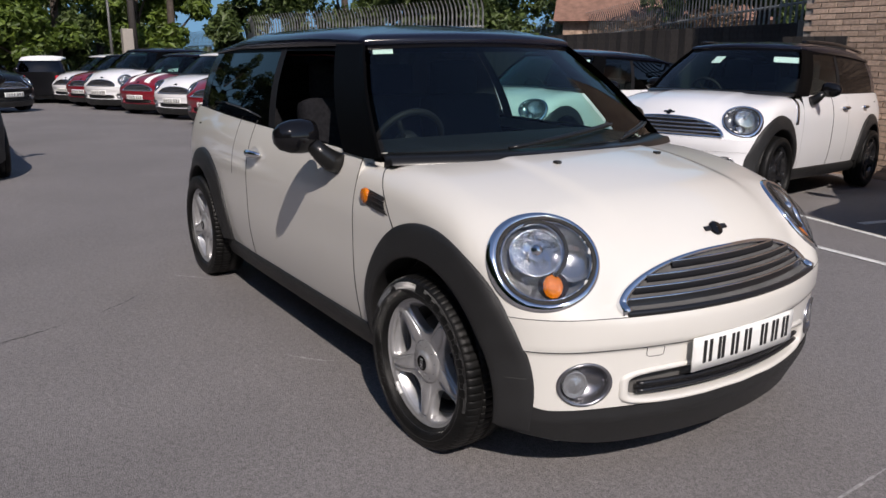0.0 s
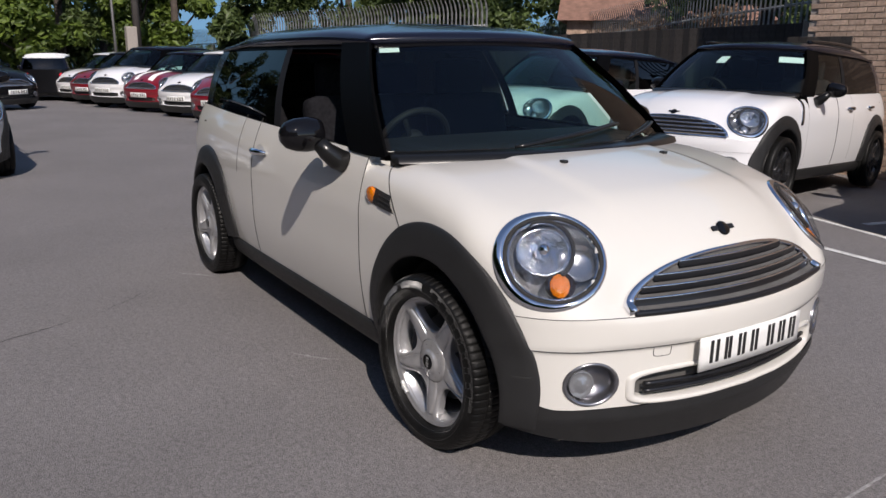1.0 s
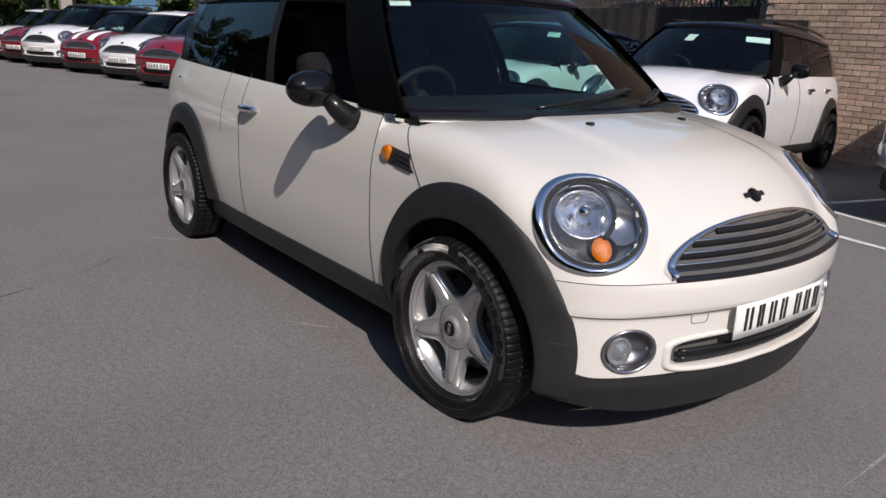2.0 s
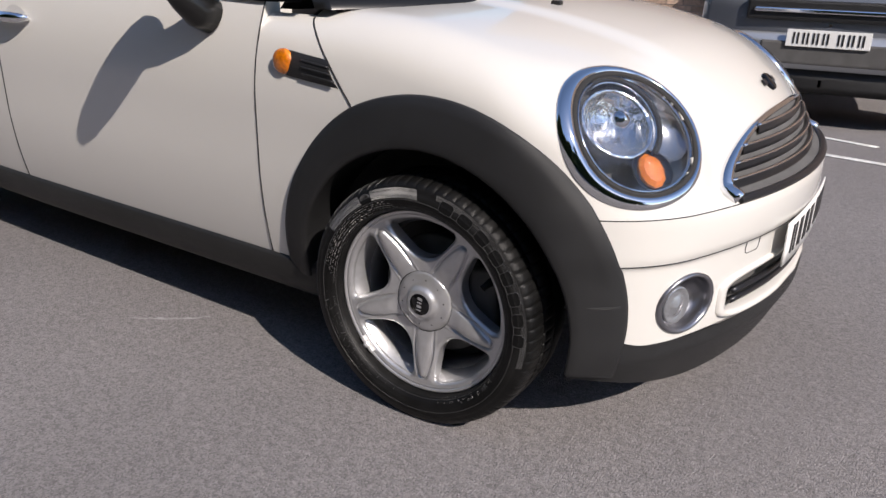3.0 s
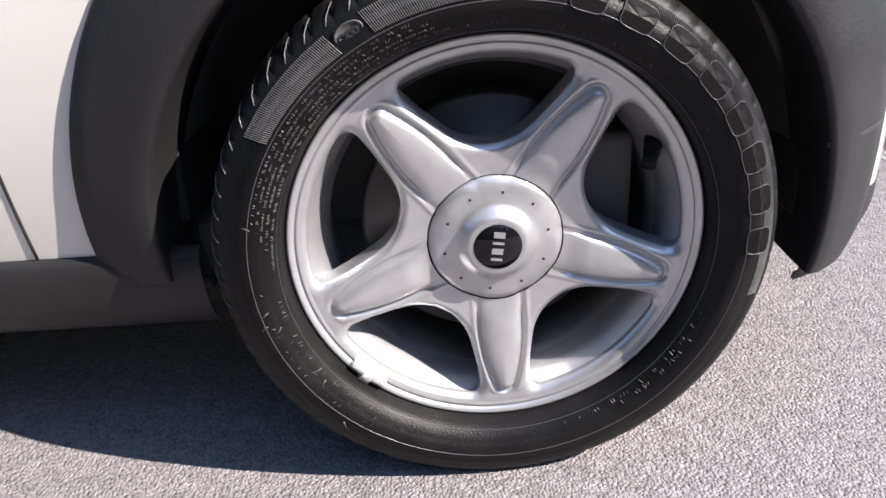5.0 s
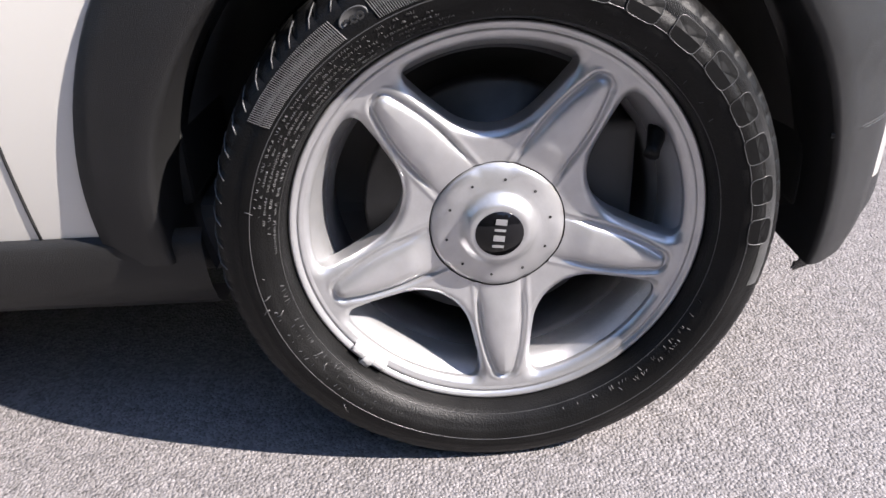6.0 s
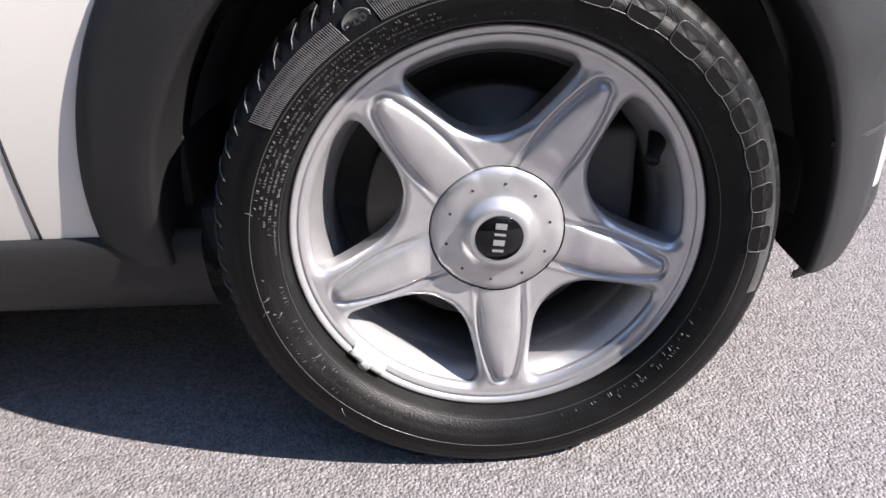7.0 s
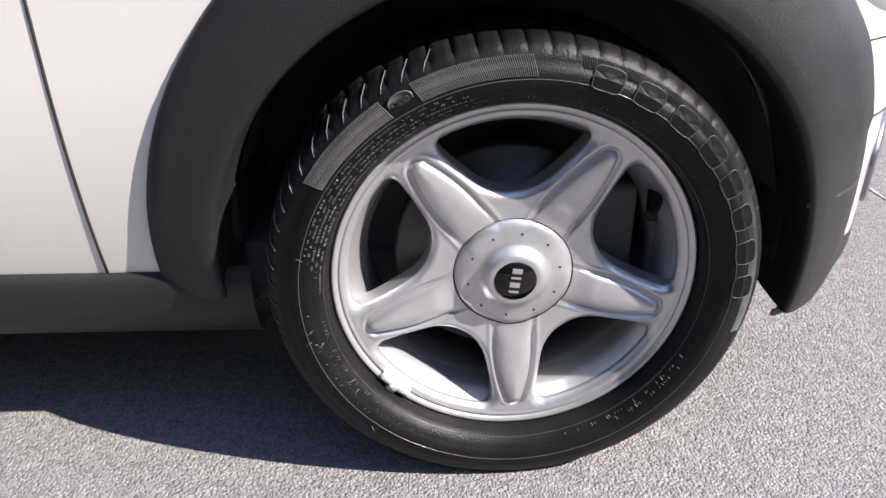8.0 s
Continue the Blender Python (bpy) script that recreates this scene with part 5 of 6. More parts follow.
def painted_line(a, b, width):
    """A worn white line on the ground from a to b."""
    a, b = np.array(a, float), np.array(b, float)
    k = max(2, int(np.linalg.norm(b - a) / 0.1))
    w = np.linspace(0, 1, k)[:, None]
    mid = a + (b - a) * w
    side = np.array([-(b - a)[1], (b - a)[0]]) / np.linalg.norm(b - a) * width / 2
    P = np.zeros((k, 2, 3))
    for j, sg in enumerate((1, -1)):
        P[:, j, :2] = mid + sg * side
        P[:, j, 2] = ground_z(P[:, j, 0], P[:, j, 1]) + 0.005
    ob = grid_part("parking_line", P, ROADPAINT, None, flip=True, thick=0.002)
    return tagged(ob, "worn white painted parking bay line", "road marking", "parking lines", "structure")


painted_line((-3.0, 3.56), (1.12, 2.98), 0.08)
painted_line((-3.0, 4.82), (0.60, 3.66), 0.07)
painted_line((1.10, 3.00), (0.86, 6.4), 0.09)
painted_line((-1.35, 4.6), (-1.05, 7.4), 0.08)

# ---------------------------------------------------------------- the cars
hero = small_car("car", pose(0, 0, 0), CREAM, "cream estate car with a black roof on asphalt", roof_paint=ROOF, detail=2, tag=((0.72, 0.93, 1, 0.042, 0.018, CARD),))
near_wheel = [o for o in hero.children if o.name.startswith("wheel") and o.type == "EMPTY" and abs(o.location.x) < 0.2][0]
wheel_extras(near_wheel)

tall = (1.02, 1.06, 1.09)
row = "parked cars round the yard"
small_car("car", on_ground(-3.02, 4.34, -79, 0.02, 2.4), WHITE, "tall white car with a black roof in a bay", roof_paint=ROOF, detail=1, group=row, scale=(1.07, 1.06, 1.10), rims=BLACKALLOY, wide=True,
          tag=((0.62, 0.74, -1, 0.11, 0.045, PAPER), (0.12, 0.70, 1, 0.05, 0.06, PAPER)))
small_car("car", on_ground(-5.46, 3.91, -79.2, 0.02, 2.3), WHITE, "white hatchback with a black roof in a bay", roof_paint=ROOF, detail=1, group=row, scale=(1, 1, 1.03), tag=((0.62, 0.8, -1, 0.08, 0.05, PAPER),))
far_row = [(-12.88, 2.80, RED, RED, "red hatchback parked in the far row", (1, 1, 1)), (-15.27, 2.75, WHITE, WHITE, "white hatchback with a white roof, far row", (1, 1, 1)),
           (-17.48, 2.46, RED, ROOF, "red hatchback with white bonnet stripes, far row", (1, 1, 1)), (-19.59, 2.04, WHITE, ROOF, "tall white car with a black roof, far row", tall),
           (-21.84, 1.88, RED, ROOF, "dark red hatchback in the far row", (1, 1, 1)), (-23.68, 1.74, WHITE, WHITE, "white hatchback at the end of the far row", (1, 1, 1))]
for x, y, paint, top, text, size in far_row:
    small_car("car", on_ground(x, y, -60), paint, text, roof_paint=top, detail=0, group=row, scale=size, stripe=CARD if "stripes" in text else None)
small_car("car", on_ground(-27.2, 1.35, 168), DARKCAR, "black hatchback with a white roof, seen from behind", roof_paint=CARD, detail=0, group=row)
small_car("car", on_ground(-19.5, -0.85, 35), DARKCAR, "dark grey car parked on the far side", detail=0, group=row)
small_car("car", on_ground(-7.40, -2.36, 3), SILVER, "silver hatchback parked across the yard", detail=1, group=row)


def off_roader(m):
    """A tall grey four-by-four, of which the front is seen."""
    car = thing("off_roader", m, "grey four-by-four with a silver front bumper", "car", row)
    GREY = material("grey_paint", (0.13, 0.14, 0.16), 0.3, metal=0.3, coat=1.0, vary=0.02)
    n = 26
    sec = np.linspace(-1, 1, n)
    def loft(name, stations, mat, label="", p=5.0):
        P = []
        t = np.linspace(0, 2 * math.pi, 48, endpoint=False)
        for x, hw, z0, z1 in stations:
            c, s = np.cos(t), np.sin(t)
            P.append(np.stack([0 * t + x, hw * np.sign(c) * np.abs(c) ** (2 / p), (z0 + z1) / 2 + (z1 - z0) / 2 * np.sign(s) * np.abs(s) ** (2 / p)], -1))
        P = np.stack(P, 1)
        return grid_part(name, P, mat, car, label, wrap=True, flip=True)
    loft("body", [(-3.4, 0.01, 0.9, 1.0), (-3.4, 0.84, 0.42, 1.12), (-2.0, 0.89, 0.40, 1.10), (-0.6, 0.90, 0.40, 1.08), (0.3, 0.89, 0.42, 1.02), (0.68, 0.86, 0.45, 0.97), (0.74, 0.80, 0.50, 0.92), (0.76, 0.01, 0.7, 0.72)], GREY)
    loft("cabin", [(-3.35, 0.01, 1.2, 1.3), (-3.35, 0.72, 1.0, 1.66), (-1.6, 0.74, 1.0, 1.74), (-0.85, 0.70, 1.0, 1.68), (-0.2, 0.74, 1.0, 1.10), (-0.18, 0.01, 1.0, 1.05)], TINTED, "dark glazed cabin", p=4)
    loft("roof", [(-3.3, 0.01, 1.65, 1.7), (-3.3, 0.66, 1.62, 1.74), (-1.6, 0.68, 1.68, 1.80), (-0.9, 0.64, 1.66, 1.72), (-0.86, 0.01, 1.66, 1.7)], GREY, p=4)
    bump = loft("front_bumper", [(0.28, 0.01, 0.5, 0.55), (0.28, 0.905, 0.42, 0.66), (0.62, 0.89, 0.40, 0.66), (0.78, 0.80, 0.41, 0.65), (0.84, 0.62, 0.42, 0.64), (0.86, 0.01, 0.5, 0.55)], SILVER, "silver front bumper", p=6)
    loft("skid_plate", [(0.2, 0.01, 0.3, 0.35), (0.2, 0.84, 0.24, 0.44), (0.66, 0.82, 0.24, 0.43), (0.80, 0.66, 0.26, 0.43), (0.81, 0.01, 0.3, 0.35)], PLASTIC, "black lower bumper", p=6)
    block("intake", (0.04, 0.84, 0.15), (0.845, 0, 0.525), UNDER, bump, bevel=0.015)
    block("grille", (0.05, 1.1, 0.14), (0.765, 0, 0.80), PLASTIC, car, "black grille with a bright bar", bevel=0.02)
    block("grille_bar", (0.03, 1.0, 0.03), (0.795, 0, 0.80), CHROME, car, bevel=0.008)
    plate = block("number_plate", (0.012, 0.52, 0.112), (0.875, 0, 0.625), PLATE, car, "white front number plate", bevel=0.003)
    for k in range(7):
        for d in (-0.013, 0.013):
            block("plate_bar", (0.004, 0.012, 0.074), (0.8825, -0.2 + 0.062 * k + (0.03 if k > 3 else 0) + d, 0.625), INK, plate)
    for sg in (1, -1):
        fl = grid_part("fog_lamp", lathe([(0.001, 0.012), (0.04, 0.012), (0.05, 0.006), (0.062, 0.010), (0.066, -0.01)], 28, axis="x", centre=(0.80, 0.62 * sg, 0.545)), SLAT, bump, "dark round fog lamp", wrap=True)
        block("headlamp", (0.28, 0.30, 0.19), (0.60, 0.68 * sg, 0.86), LENS, car, "clear headlamp", bevel=0.05, smooth=True)
        block("headlamp_bowl", (0.22, 0.26, 0.15), (0.585, 0.68 * sg, 0.86), REFLECTOR, car, bevel=0.04, smooth=True)
        block("door_mirror", (0.16, 0.22, 0.17), (-0.55, 1.0 * sg, 1.12), GLOSSBLACK, car, "black door mirror", bevel=0.05, smooth=True)
        for cx in (0.0, -2.65):
            prof = [(0.02, 0.05), (0.15, 0.055), (0.20, 0.03), (0.215, 0.06), (0.235, 0.075), (0.30, 0.085), (0.345, 0.06), (0.355, 0.0), (0.35, -0.09), (0.30, -0.12)]
            P = lathe([(r, h * sg) for r, h in prof], 40, centre=(cx, 0.77 * sg, 0.355))
            grid_part("tyre", P, RUBBER, car, "black tyre", wrap=True)
            grid_part("rim", lathe([(0.01, 0.062 * sg), (0.07, 0.06 * sg), (0.19, 0.045 * sg), (0.215, 0.075 * sg)], 30, centre=(cx, 0.77 * sg, 0.355)), ALLOY, car, wrap=True)
    return car


off_roader(on_ground(-0.02, 5.02, -82, -0.02, 2.0) @ Matrix.Diagonal((1.03, 1.08, 1.08, 1)))

# ---------------------------------------------------------------- wall, fences
BRICK = material("brick", (0.46, 0.335, 0.255), 0.85, vary=0.2, scale=30, bump=0.3, bump_scale=160, per_object=0.22, stains=0.1, stain_scale=2)
MORTAR = material("mortar", (0.30, 0.27, 0.24), 0.9, vary=0.2, scale=60, bump=0.3, bump_scale=200)
TIMBER = material("dark_timber", (0.030, 0.026, 0.024), 0.8, vary=0.3, scale=20, bump=0.3, bump_scale=90, per_object=0.3)
STEEL = material("galvanised_steel", (0.31, 0.315, 0.31), 0.55, metal=0.5, vary=0.25, scale=12, per_object=0.15)
WALL_Y, WALL_X = 8.2, -4.35
g0 = -0.45
wall = block("wall_north", (18.0, 0.30, 7.0), (WALL_X + 9.0, WALL_Y + 0.15, g0 + 3.5), MORTAR)
tagged(wall, "buff brick building wall beside the yard", "wall", kind="structure")


def fence_z(x, y):
    return float(ground_z(x, y))


FENCE = [(-3.7, 8.05), (-4.5, 8.05), (-4.9, 9.15), (-11.0, 9.25), (-14.0, 9.7), (-20.0, 9.0), (-36.0, 6.0)]
def along(line, step, start=0.0):
    """Places and headings at even steps along a line of corners."""
    out, left = [], start
    for (ax, ay), (bx, by) in zip(line, line[1:]):
        L = math.hypot(bx - ax, by - ay)
        h = math.degrees(math.atan2(by - ay, bx - ax))
        while left < L:
            out.append((ax + (bx - ax) * left / L, ay + (by - ay) * left / L, h))
            left += step
        left -= L
    return out


fence = thing("board_fence", pose(0, 0, 0), "dark stained close-board timber fence", "fence", kind="structure")
me_board = None
for i, (x, y, h) in enumerate(along(FENCE, 0.155)):
    if me_board is None:
        b = block("board", (0.15, 0.022, 1.98), (0, 0, 0.99), TIMBER, fence, bevel=0.003)
        me_board = b.data
    else:
        b = new("board", me_board)
        b.parent = fence
    b.matrix_basis = pose(x, y, fence_z(x, y) - 0.05, 0, 0, h + (5 if i % 2 else -5)) @ Matrix.Diagonal((1, 1, 0.95 if y < 8.6 else 1.09, 1))

PALE_LINES = [[(-14.3, 9.95), (-20.0, 9.25), (-26.0, 8.15), (-33.0, 10.3), (-40.0, 9.5)], [(-4.6, 9.5), (-9.5, 12.0), (-13.5, 14.4), (-18.0, 16.6), (-24.0, 19.3)]]
palisade = thing("palisade_fence", pose(0, 0, 0), "grey steel palisade fence with splayed tops", "fence", kind="structure")
pale = None
for i, (x, y, h) in enumerate(along(PALE_LINES[0], 0.17) + along(PALE_LINES[1], 0.17)):
    if pale is None:
        v = []
        prof = [(0.0, 0.0), (2.55, 0.0), (2.72, 0.05), (2.86, 0.13)]
        for z, d in prof:
            w = 0.036 if z < 2.8 else 0.008
            v += [(-w, -d, z), (0, -d - 0.012, z), (w, -d, z)]
        f = []
        for k in range(3):
            for j in range(2):
                a = 3 * k + j
                f.append((a, a + 1, a + 4, a + 3))
        p = raw("pale", v, f, STEEL, palisade, smooth=False, thick=0.003)
        pale = p.data
    else:
        p = new("pale", pale)
        p.parent = palisade
    p.matrix_basis = pose(x, y, fence_z(x, y) + 0.02, 0, 0, h + 180) @ Matrix.Diagonal((1, 1, 1.12, 1))
for z in (0.5, 2.5):
    for (ax, ay), (bx, by) in [c for line in PALE_LINES for c in zip(line, line[1:])]:
        tube("rail", [(ax, ay + 0.03, fence_z(ax, ay) + z), (bx, by + 0.03, fence_z(bx, by) + z)], 0.025, STEEL, palisade, sides=6)

# lamp post and pale electricity cabinet far off
POST = material("grey_post", (0.09, 0.09, 0.09), 0.5, vary=0.1)
lamp_post = thing("street_lamp", on_ground(-32.5, 4.35), "slim grey street lamp among trees", "street lamp")
tube("pole", [(0, 0, 0), (0, 0, 4.9)], [0.07, 0.045], POST, lamp_post)
tube("lantern", [(0, 0, 4.9), (0.0, -0.25, 5.0), (0.0, -0.7, 5.02)], [0.05, 0.10, 0.06], CARD, lamp_post)
pole = thing("telegraph_pole", on_ground(-30.85, 4.9), "dark wooden pole beside a pale concrete pier", "pole")
tube("shaft", [(0, 0, 0), (0, 0, 8.0)], [0.16, 0.12], TIMBER, pole)
block("pier", (0.4, 0.4, 2.7), (0.3, -0.3, 1.35), MORTAR, pole, "pale concrete pier", bevel=0.03)

# ---------------------------------------------------------------- trees
def leaf_material(name, dark, light):
    m = bpy.data.materials.new(name)
    m.use_nodes = True
    nt = m.node_tree
    p = nt.nodes["Principled BSDF"]
    p.inputs["Roughness"].default_value = 0.55
    g = nt.nodes.new("ShaderNodeNewGeometry")
    r = nt.nodes.new("ShaderNodeValToRGB")
    r.color_ramp.elements[0].color, r.color_ramp.elements[1].color = (*dark, 1), (*light, 1)
    nt.links.new(g.outputs["Random Per Island"], r.inputs[0])
    nt.links.new(r.outputs[0], p.inputs["Base Color"])
    tr = nt.nodes.new("ShaderNodeBsdfTranslucent")
    nt.links.new(r.outputs[0], tr.inputs[0])
    mix = nt.nodes.new("ShaderNodeMixShader")
    mix.inputs[0].default_value = 0.35
    nt.links.new(p.outputs[0], mix.inputs[1]), nt.links.new(tr.outputs[0], mix.inputs[2])
    nt.links.new(mix.outputs[0], nt.nodes["Material Output"].inputs["Surface"])
    return m


LEAF = leaf_material("leaf_green", (0.030, 0.052, 0.015), (0.105, 0.150, 0.040))
LEAF_LIGHT = leaf_material("leaf_yellow_green", (0.045, 0.08, 0.012), (0.14, 0.20, 0.03))
DRY = leaf_material("dry_creeper", (0.10, 0.06, 0.04), (0.26, 0.17, 0.11))
BARK = material("bark", (0.07, 0.055, 0.045), 0.9, vary=0.3, scale=8, bump=0.6, bump_scale=30)


def leaves(rng, centres, count, leaf, mat, parent, name="crown"):
    """Many small tilted leaves in clumps round the given centres (x, y, z, radius)."""
    C = np.array(centres, float)
    pick = rng.choice(len(C), count, p=C[:, 3] ** 2 / (C[:, 3] ** 2).sum())
    d = rng.normal(size=(count, 3))
    d /= np.linalg.norm(d, axis=1, keepdims=True)
    rad = C[pick, 3:4] * rng.uniform(0.35, 1.05, (count, 1)) ** 0.5
    o = C[pick, :3] + d * rad * np.array([1, 1, 0.85])
    n = d * 0.6 + rng.normal(size=(count, 3)) * 0.6 + np.array([0, 0, 0.5])
    n /= np.linalg.norm(n, axis=1, keepdims=True)
    a = np.cross(n, rng.normal(size=(count, 3)))
    a /= np.linalg.norm(a, axis=1, keepdims=True)
    b = np.cross(n, a)
    s = leaf * rng.uniform(0.5, 1.3, (count, 1))
    V = np.stack([o - a * s, o - b * s * 0.5 + n * s * 0.15, o + a * s, o + b * s * 0.5 + n * s * 0.15], 1).reshape(-1, 3)
    F = [(4 * k, 4 * k + 1, 4 * k + 2, 4 * k + 3) for k in range(count)]
    return raw(name, V, F, mat, parent, smooth=False)


def tree(x, y, height, spread, seed, mat=LEAF, count=7000, leaf=0.22, label="broad green tree behind the fence", low=0.25):
    rng = np.random.default_rng(seed)
    t = thing("tree", on_ground(x, y), label, "tree", "trees round the yard")
    tube("trunk", [(0, 0, 0), (0.1, 0.05, height * 0.3), (0.0, 0.1, height * 0.6), (0.1, 0, height * 0.85)], [0.22, 0.17, 0.10, 0.04], BARK, t, sides=9)
    cl = []
    for k in range(26):
        a, u = rng.uniform(0, 2 * math.pi), rng.uniform(low, 1.0)
        r = spread * math.sin(math.pi * (0.12 + 0.80 * u) ** 0.9) * rng.uniform(0.3, 1.0)
        c = (r * math.cos(a), r * math.sin(a), height * u, rng.uniform(0.28, 0.55) * spread * 0.62)
        cl.append(c)
        if k < 7:
            tube("limb", [(0, 0, height * u * 0.6), (c[0] * 0.5, c[1] * 0.5, height * u * 0.82), c[:3]], [0.08, 0.05, 0.02], BARK, t, sides=6)
    leaves(rng, cl, count, leaf, mat, t)
    return t


for i, (x, y, h, sp, mat, cnt, low) in enumerate([(-38, -6.0, 11, 4.2, LEAF, 13000, 0.05), (-40, -1.0, 12, 4.6, LEAF, 14000, 0.05), (-38, 3.0, 10, 3.6, LEAF, 13000, 0.05), (-33.5, 1.2, 4.2, 2.4, LEAF_LIGHT, 5000, 0.1),
                                              (-35.5, 6.0, 10, 2.6, LEAF_LIGHT, 11000, 0.2), (-46, 6.2, 12, 3.4, LEAF, 11000, 0.1), (-34, -3.5, 4.0, 2.6, LEAF, 5000, 0.05), (-34, -9.0, 9, 4.0, LEAF, 7000, 0.05),
                                              (-25, 15.0, 9.5, 3.2, LEAF, 11000, 0.1), (-21, 14.0, 8.5, 3.0, LEAF, 11000, 0.1), (-10.5, 16.0, 8, 2.6, LEAF, 6000, 0.1),
                                              (-26.5, 12.0, 8.5, 2.8, LEAF, 8000, 0.1), (-29.5, 11.3, 9, 2.6, LEAF, 9000, 0.1), (-20.5, 13.5, 8.5, 2.8, LEAF, 11000, 0.1), (-33.4, 7.0, 10.0, 2.1, LEAF_LIGHT, 9000, 0.1), (-31.5, 10.0, 9.0, 2.2, LEAF, 9000, 0.1), (-6.5, 16.0, 6.0, 2.6, LEAF, 6000, 0.1), (-8.5, 14.5, 5.5, 2.4, LEAF, 7000, 0.05), (-22.0, 20.5, 6.5, 2.6, LEAF, 7000, 0.05)]):
    tree(x, y, h, sp, 20 + i, mat, cnt, 0.17 if x < -30 else 0.14, low=low)

# unseen trees behind the camera, added so glass and paint reflect dark green
for i, (x, y, h) in enumerate([(-9, -18, 21), (-4, -19, 16), (2, -17.5, 11), (8, -16, 9), (13, -11, 9), (-15, -18, 23), (-21, -19, 24), (-28, -20, 24), (-17, -24, 24)]):
    tree(x, y, h, 3.0 + 0.16 * h, 60 + i, LEAF, 5000 + 350 * h, 0.42, label="unseen broad green tree added to darken reflections", low=0.08)

rng = np.random.default_rng(77)
creeper = leaves(rng, [(x + rng.normal() * 0.1, y + 0.25, fence_z(x, y) + rng.uniform(2.0, 2.7), rng.uniform(0.15, 0.42)) for x, y, h in along([(-7.6, 11.1), (-9.5, 12.1), (-13.5, 14.5), (-17.0, 16.2)], 0.24)], 3600, 0.06, DRY, None, "dry_creeper")
tagged(creeper, "dry brown creeper on the steel fence", "plant", kind="stuff")

woods = []
rng = np.random.default_rng(5)
for k in range(150):
    a = math.radians(rng.uniform(100, 215))
    d = rng.uniform(62, 80)
    woods.append((1.9 + d * math.cos(a), -2 + d * math.sin(a), rng.uniform(-1.5, 0.6), rng.uniform(1.2, 2.4)))
far = leaves(rng, woods, 26000, 0.5, LEAF, None, "far_woods")
tagged(far, "dark green woods beyond the yard", "woods", kind="stuff")

# clear blue sky low behind the trees, far beyond everything
SKYBLUE = bpy.data.materials.new("low_sky")
SKYBLUE.use_nodes = True
nodes_ = SKYBLUE.node_tree.nodes
nodes_.remove(nodes_["Principled BSDF"])
glow = nodes_.new("ShaderNodeEmission")
glow.inputs[0].default_value, glow.inputs[1].default_value = (0.155, 0.33, 0.53, 1), 1.0
SKYBLUE.node_tree.links.new(glow.outputs[0], nodes_["Material Output"].inputs["Surface"])
az, up_ = np.meshgrid(np.radians(np.linspace(95, 215, 40)), np.linspace(-10, 170, 3), indexing="ij")
tagged(grid_part("backdrop", np.stack([400 * np.cos(az), 400 * np.sin(az), up_], -1), SKYBLUE, None), "clear blue sky beyond the trees", "sky", kind="structure")

# leaf belt added on the unseen sides to block low sky from reflections
belt_clumps = []
rng = np.random.default_rng(6)
for x, y in [(-60 + 1.6 * k, -21.0) for k in range(50)] + [(20.0, -20 + 1.6 * k) for k in range(9)]:
    for z in (1.2, 3.4, 5.6, 7.6, 10.0, 12.5, 15.0)[:4 if x > -4 else 7]:
        belt_clumps.append((x + rng.normal() * 0.8, y + rng.normal() * 0.8, z + rng.normal() * 0.5, rng.uniform(1.3, 2.1)))
hedge = leaves(rng, belt_clumps, 105000, 0.42, LEAF, None, "reflection_belt")
tagged(hedge, "unseen dense green belt of leaves added to darken reflections", "woods", kind="stuff")

# cracks and scuffs in the asphalt
def crack(a, b, width, mat, label, seed, wob=0.006):
    rg = random.Random(seed)
    n_ = 26
    P = np.zeros((n_, 2, 3))
    d_ = np.array(b, float) - np.array(a, float)
    sd = np.array([-d_[1], d_[0]]) / np.linalg.norm(d_)
    off = 0.0
    for i in range(n_):
        off = 0.8 * off + rg.uniform(-wob, wob)
        c = np.array(a) + d_ * i / (n_ - 1) + sd * off
        w_ = width * rg.uniform(0.3, 1.0) * (0.2 + 0.8 * math.sin(math.pi * i / (n_ - 1)))
        for j, sg in enumerate((1, -1)):
            P[i, j, :2] = c + sg * sd * w_ / 2
            P[i, j, 2] = float(ground_z(*P[i, j, :2])) + 0.002
    ob = grid_part("ground_mark", P, mat, None, flip=True)
    return tagged(ob, label, "ground mark", "marks on the ground", "structure")


CRACK = material("crack", (0.03, 0.03, 0.03), 0.9, vary=0.3)
SCUFF = material("scuff", (0.265, 0.258, 0.255), 0.8, vary=0.3, scale=40)
crack((-1.99, -1.70), (-1.80, -2.12), 0.012, CRACK, "thin dark crack in the asphalt", 1)
crack((-2.05, -1.55), (-2.3, -1.25), 0.008, CRACK, "thin dark crack in the asphalt", 2)
crack((-0.80, -0.76), (-1.02, -0.92), 0.016, SCUFF, "pale scuff on the asphalt", 3)
crack((-2.38, -0.84), (-2.62, -1.02), 0.016, SCUFF, "pale scuff on the asphalt", 4)
crack((0.985, 0.72), (1.015, -0.12), 0.014, SCUFF, "pale scratched line on the asphalt", 5, 0.001)

# house behind the steel fence
TILES = material("roof_tiles", (0.20, 0.11, 0.08), 0.85, vary=0.25, scale=6, bump=0.4, bump_scale=20)
HOUSEBRICK = material("house_brick", (0.34, 0.24, 0.18), 0.9, vary=0.3, scale=9, bump=0.4, bump_scale=40, stains=0.3, stain_scale=1.5)


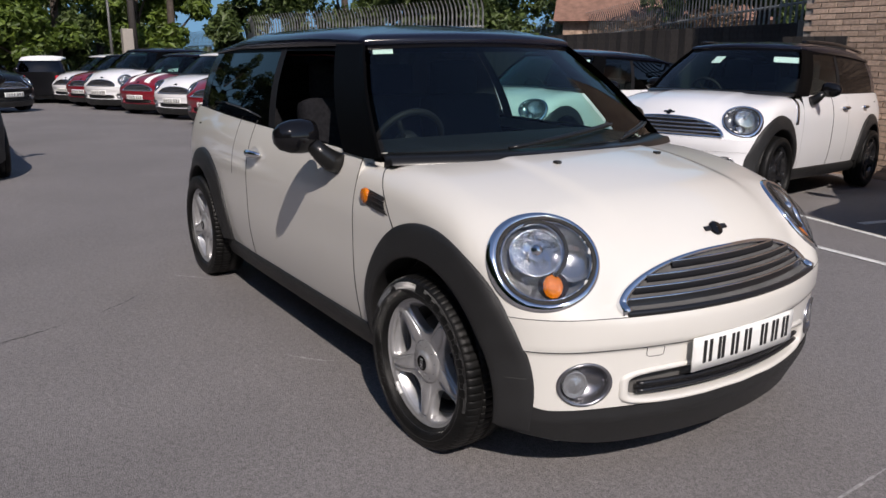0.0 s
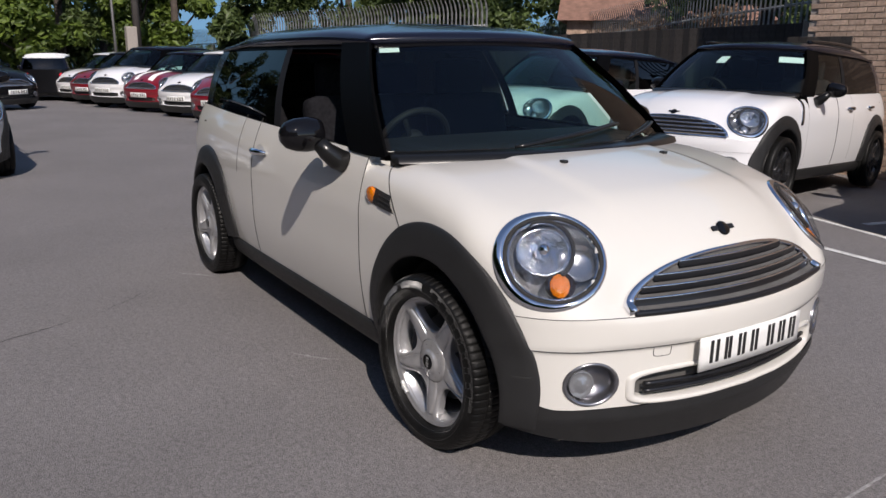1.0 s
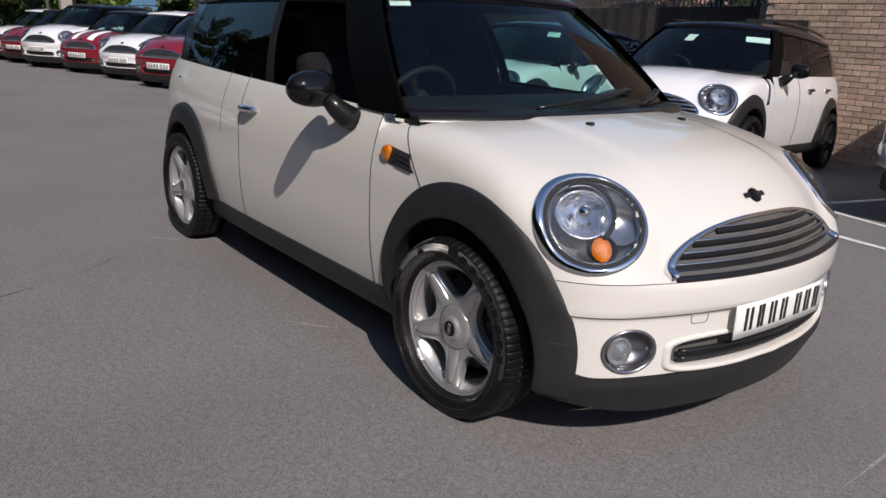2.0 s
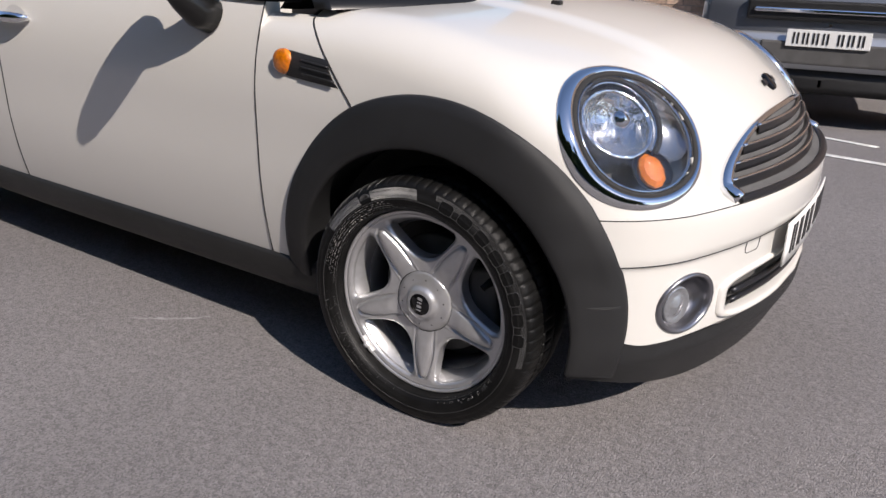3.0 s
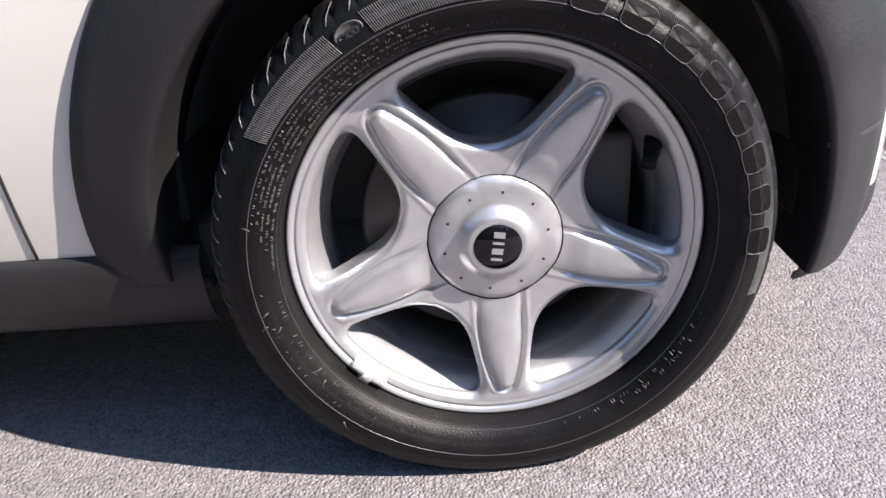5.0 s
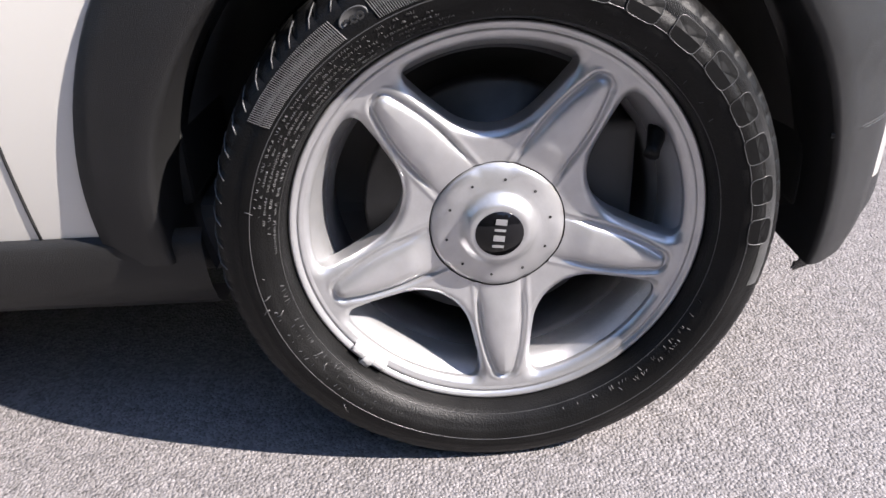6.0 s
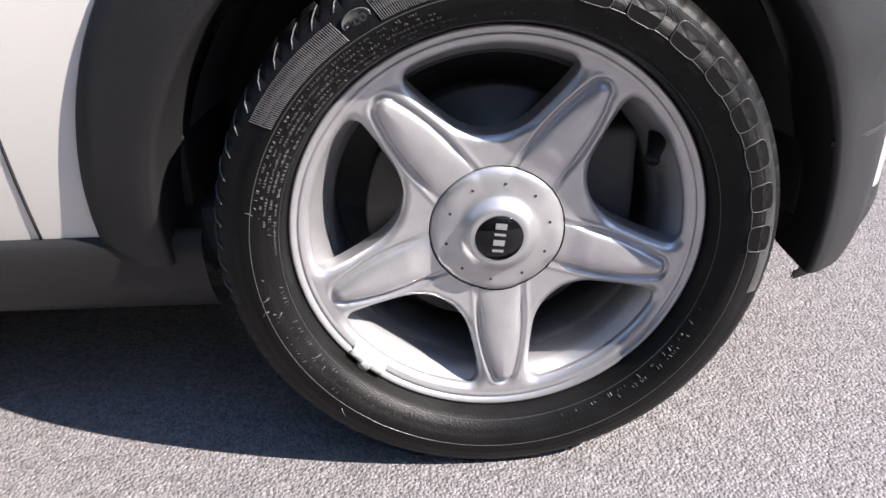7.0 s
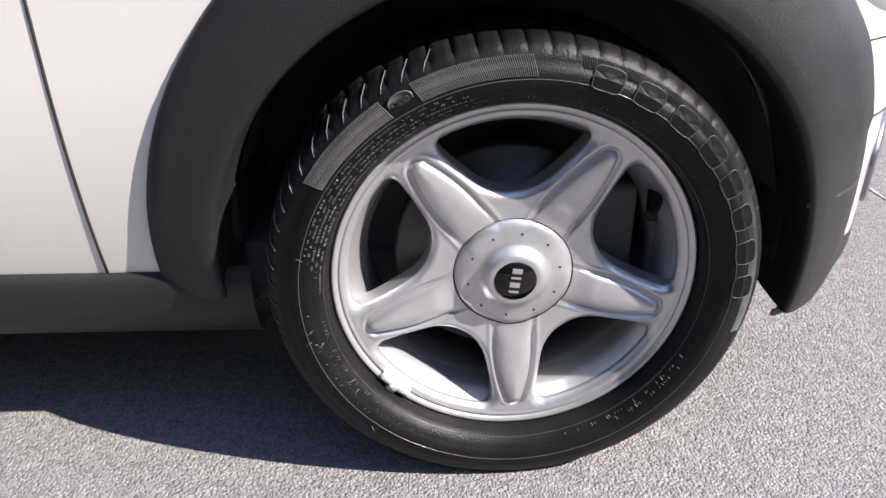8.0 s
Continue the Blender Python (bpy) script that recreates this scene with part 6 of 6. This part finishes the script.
def house(x, y, w, d, h, yaw):
    t = thing("house", on_ground(x, y, yaw), "brown brick house with a tiled roof behind the fence", "house")
    block("wall", (w, d, h), (0, 0, h / 2), HOUSEBRICK, t, "brown brick wall")
    v = [(-w / 2 - 0.3, -d / 2 - 0.3, h), (w / 2 + 0.3, -d / 2 - 0.3, h), (w / 2 + 0.3, d / 2 + 0.3, h), (-w / 2 - 0.3, d / 2 + 0.3, h), (-w / 2 - 0.3, 0, h + 2.2), (w / 2 + 0.3, 0, h + 2.2)]
    raw("roof", v, [(0, 1, 5, 4), (2, 3, 4, 5), (0, 4, 3), (1, 2, 5), (3, 2, 1, 0)], TILES, t, "brown tiled roof", smooth=False)
    for k in range(3):
        wx = -w / 2 + (k + 0.5) * w / 3
        win = block("window", (1.0, 0.06, 1.1), (wx, -d / 2 - 0.01, h - 1.15), CARD, t, "white framed window", bevel=0.01)
        block("pane", (0.86, 0.02, 0.96), (wx, -d / 2 - 0.045, h - 1.15), GLOSSBLACK, win)
        block("sill", (1.15, 0.14, 0.07), (wx, -d / 2 - 0.06, h - 1.75), MORTAR, win)
    return t


house(-16.4, 19.6, 7.0, 5.0, 3.0, 43)

# bricks of the wall, laid in stretcher bond
wide_, tall_ = 0.225, 0.075
brick_me = None
count = 0
for r in range(30, 90):
    z = g0 + r * tall_ + tall_ / 2
    for k in range(0, 26):
        x = WALL_X + 0.11 + k * wide_ + (wide_ / 2 if r % 2 else 0)
        if x > WALL_X + 2.6 and not (r < 34):
            continue
        count += 1
        if brick_me is None:
            b = block("brick", (0.214, 0.02, 0.064), (0, 0, 0), BRICK, wall, bevel=0.003, segments=1)
            brick_me = b.data
        else:
            b = new("brick", brick_me)
            b.parent = wall
        b.matrix_basis = pose(x, WALL_Y - 0.006, z)
        if count >= 300:
            break
    if count >= 300:
        break
verts, faces = [], []
done = 0
for r in range(0, 90):
    z = g0 + r * tall_ + tall_ / 2
    for k in range(0, 60):
        x = WALL_X + 0.11 + k * wide_ + (wide_ / 2 if r % 2 else 0)
        done_here = (r >= 30) and (x <= WALL_X + 2.6 or r < 34) and k < 26
        if done_here and done < 300:
            done += 1
            continue
        a = len(verts)
        for dx, dy, dz in ((-1, 0, -1), (1, 0, -1), (1, 0, 1), (-1, 0, 1)):
            verts.append((x + dx * 0.107, WALL_Y - 0.016, z + dz * 0.032))
        for dx, dy, dz in ((-1, 0, -1), (1, 0, -1), (1, 0, 1), (-1, 0, 1)):
            verts.append((x + dx * 0.107, WALL_Y + 0.001, z + dz * 0.032))
        faces += [(a, a + 1, a + 2, a + 3)] + [(a + q, a + 4 + q, a + 4 + (q + 1) % 4, a + (q + 1) % 4) for q in range(4)]
BRICKS = material("bricks", (0.46, 0.335, 0.255), 0.85, vary=0.2, scale=30, bump=0.3, bump_scale=160, stains=0.1, stain_scale=2)
nt = BRICKS.node_tree
geo = nt.nodes.new("ShaderNodeNewGeometry")
mr = nt.nodes.new("ShaderNodeMapRange")
mr.inputs[3].default_value, mr.inputs[4].default_value = 0.78, 1.22
hs = nt.nodes.new("ShaderNodeHueSaturation")
pb = nt.nodes["Principled BSDF"]
src = pb.inputs["Base Color"].links[0].from_socket
nt.links.new(geo.outputs["Random Per Island"], mr.inputs[0])
nt.links.new(mr.outputs[0], hs.inputs["Value"])
nt.links.new(src, hs.inputs["Color"])
nt.links.new(hs.outputs[0], pb.inputs["Base Color"])
rest = raw("brickwork", verts, faces, BRICKS, wall, smooth=False)
tagged(rest, kind="stuff")
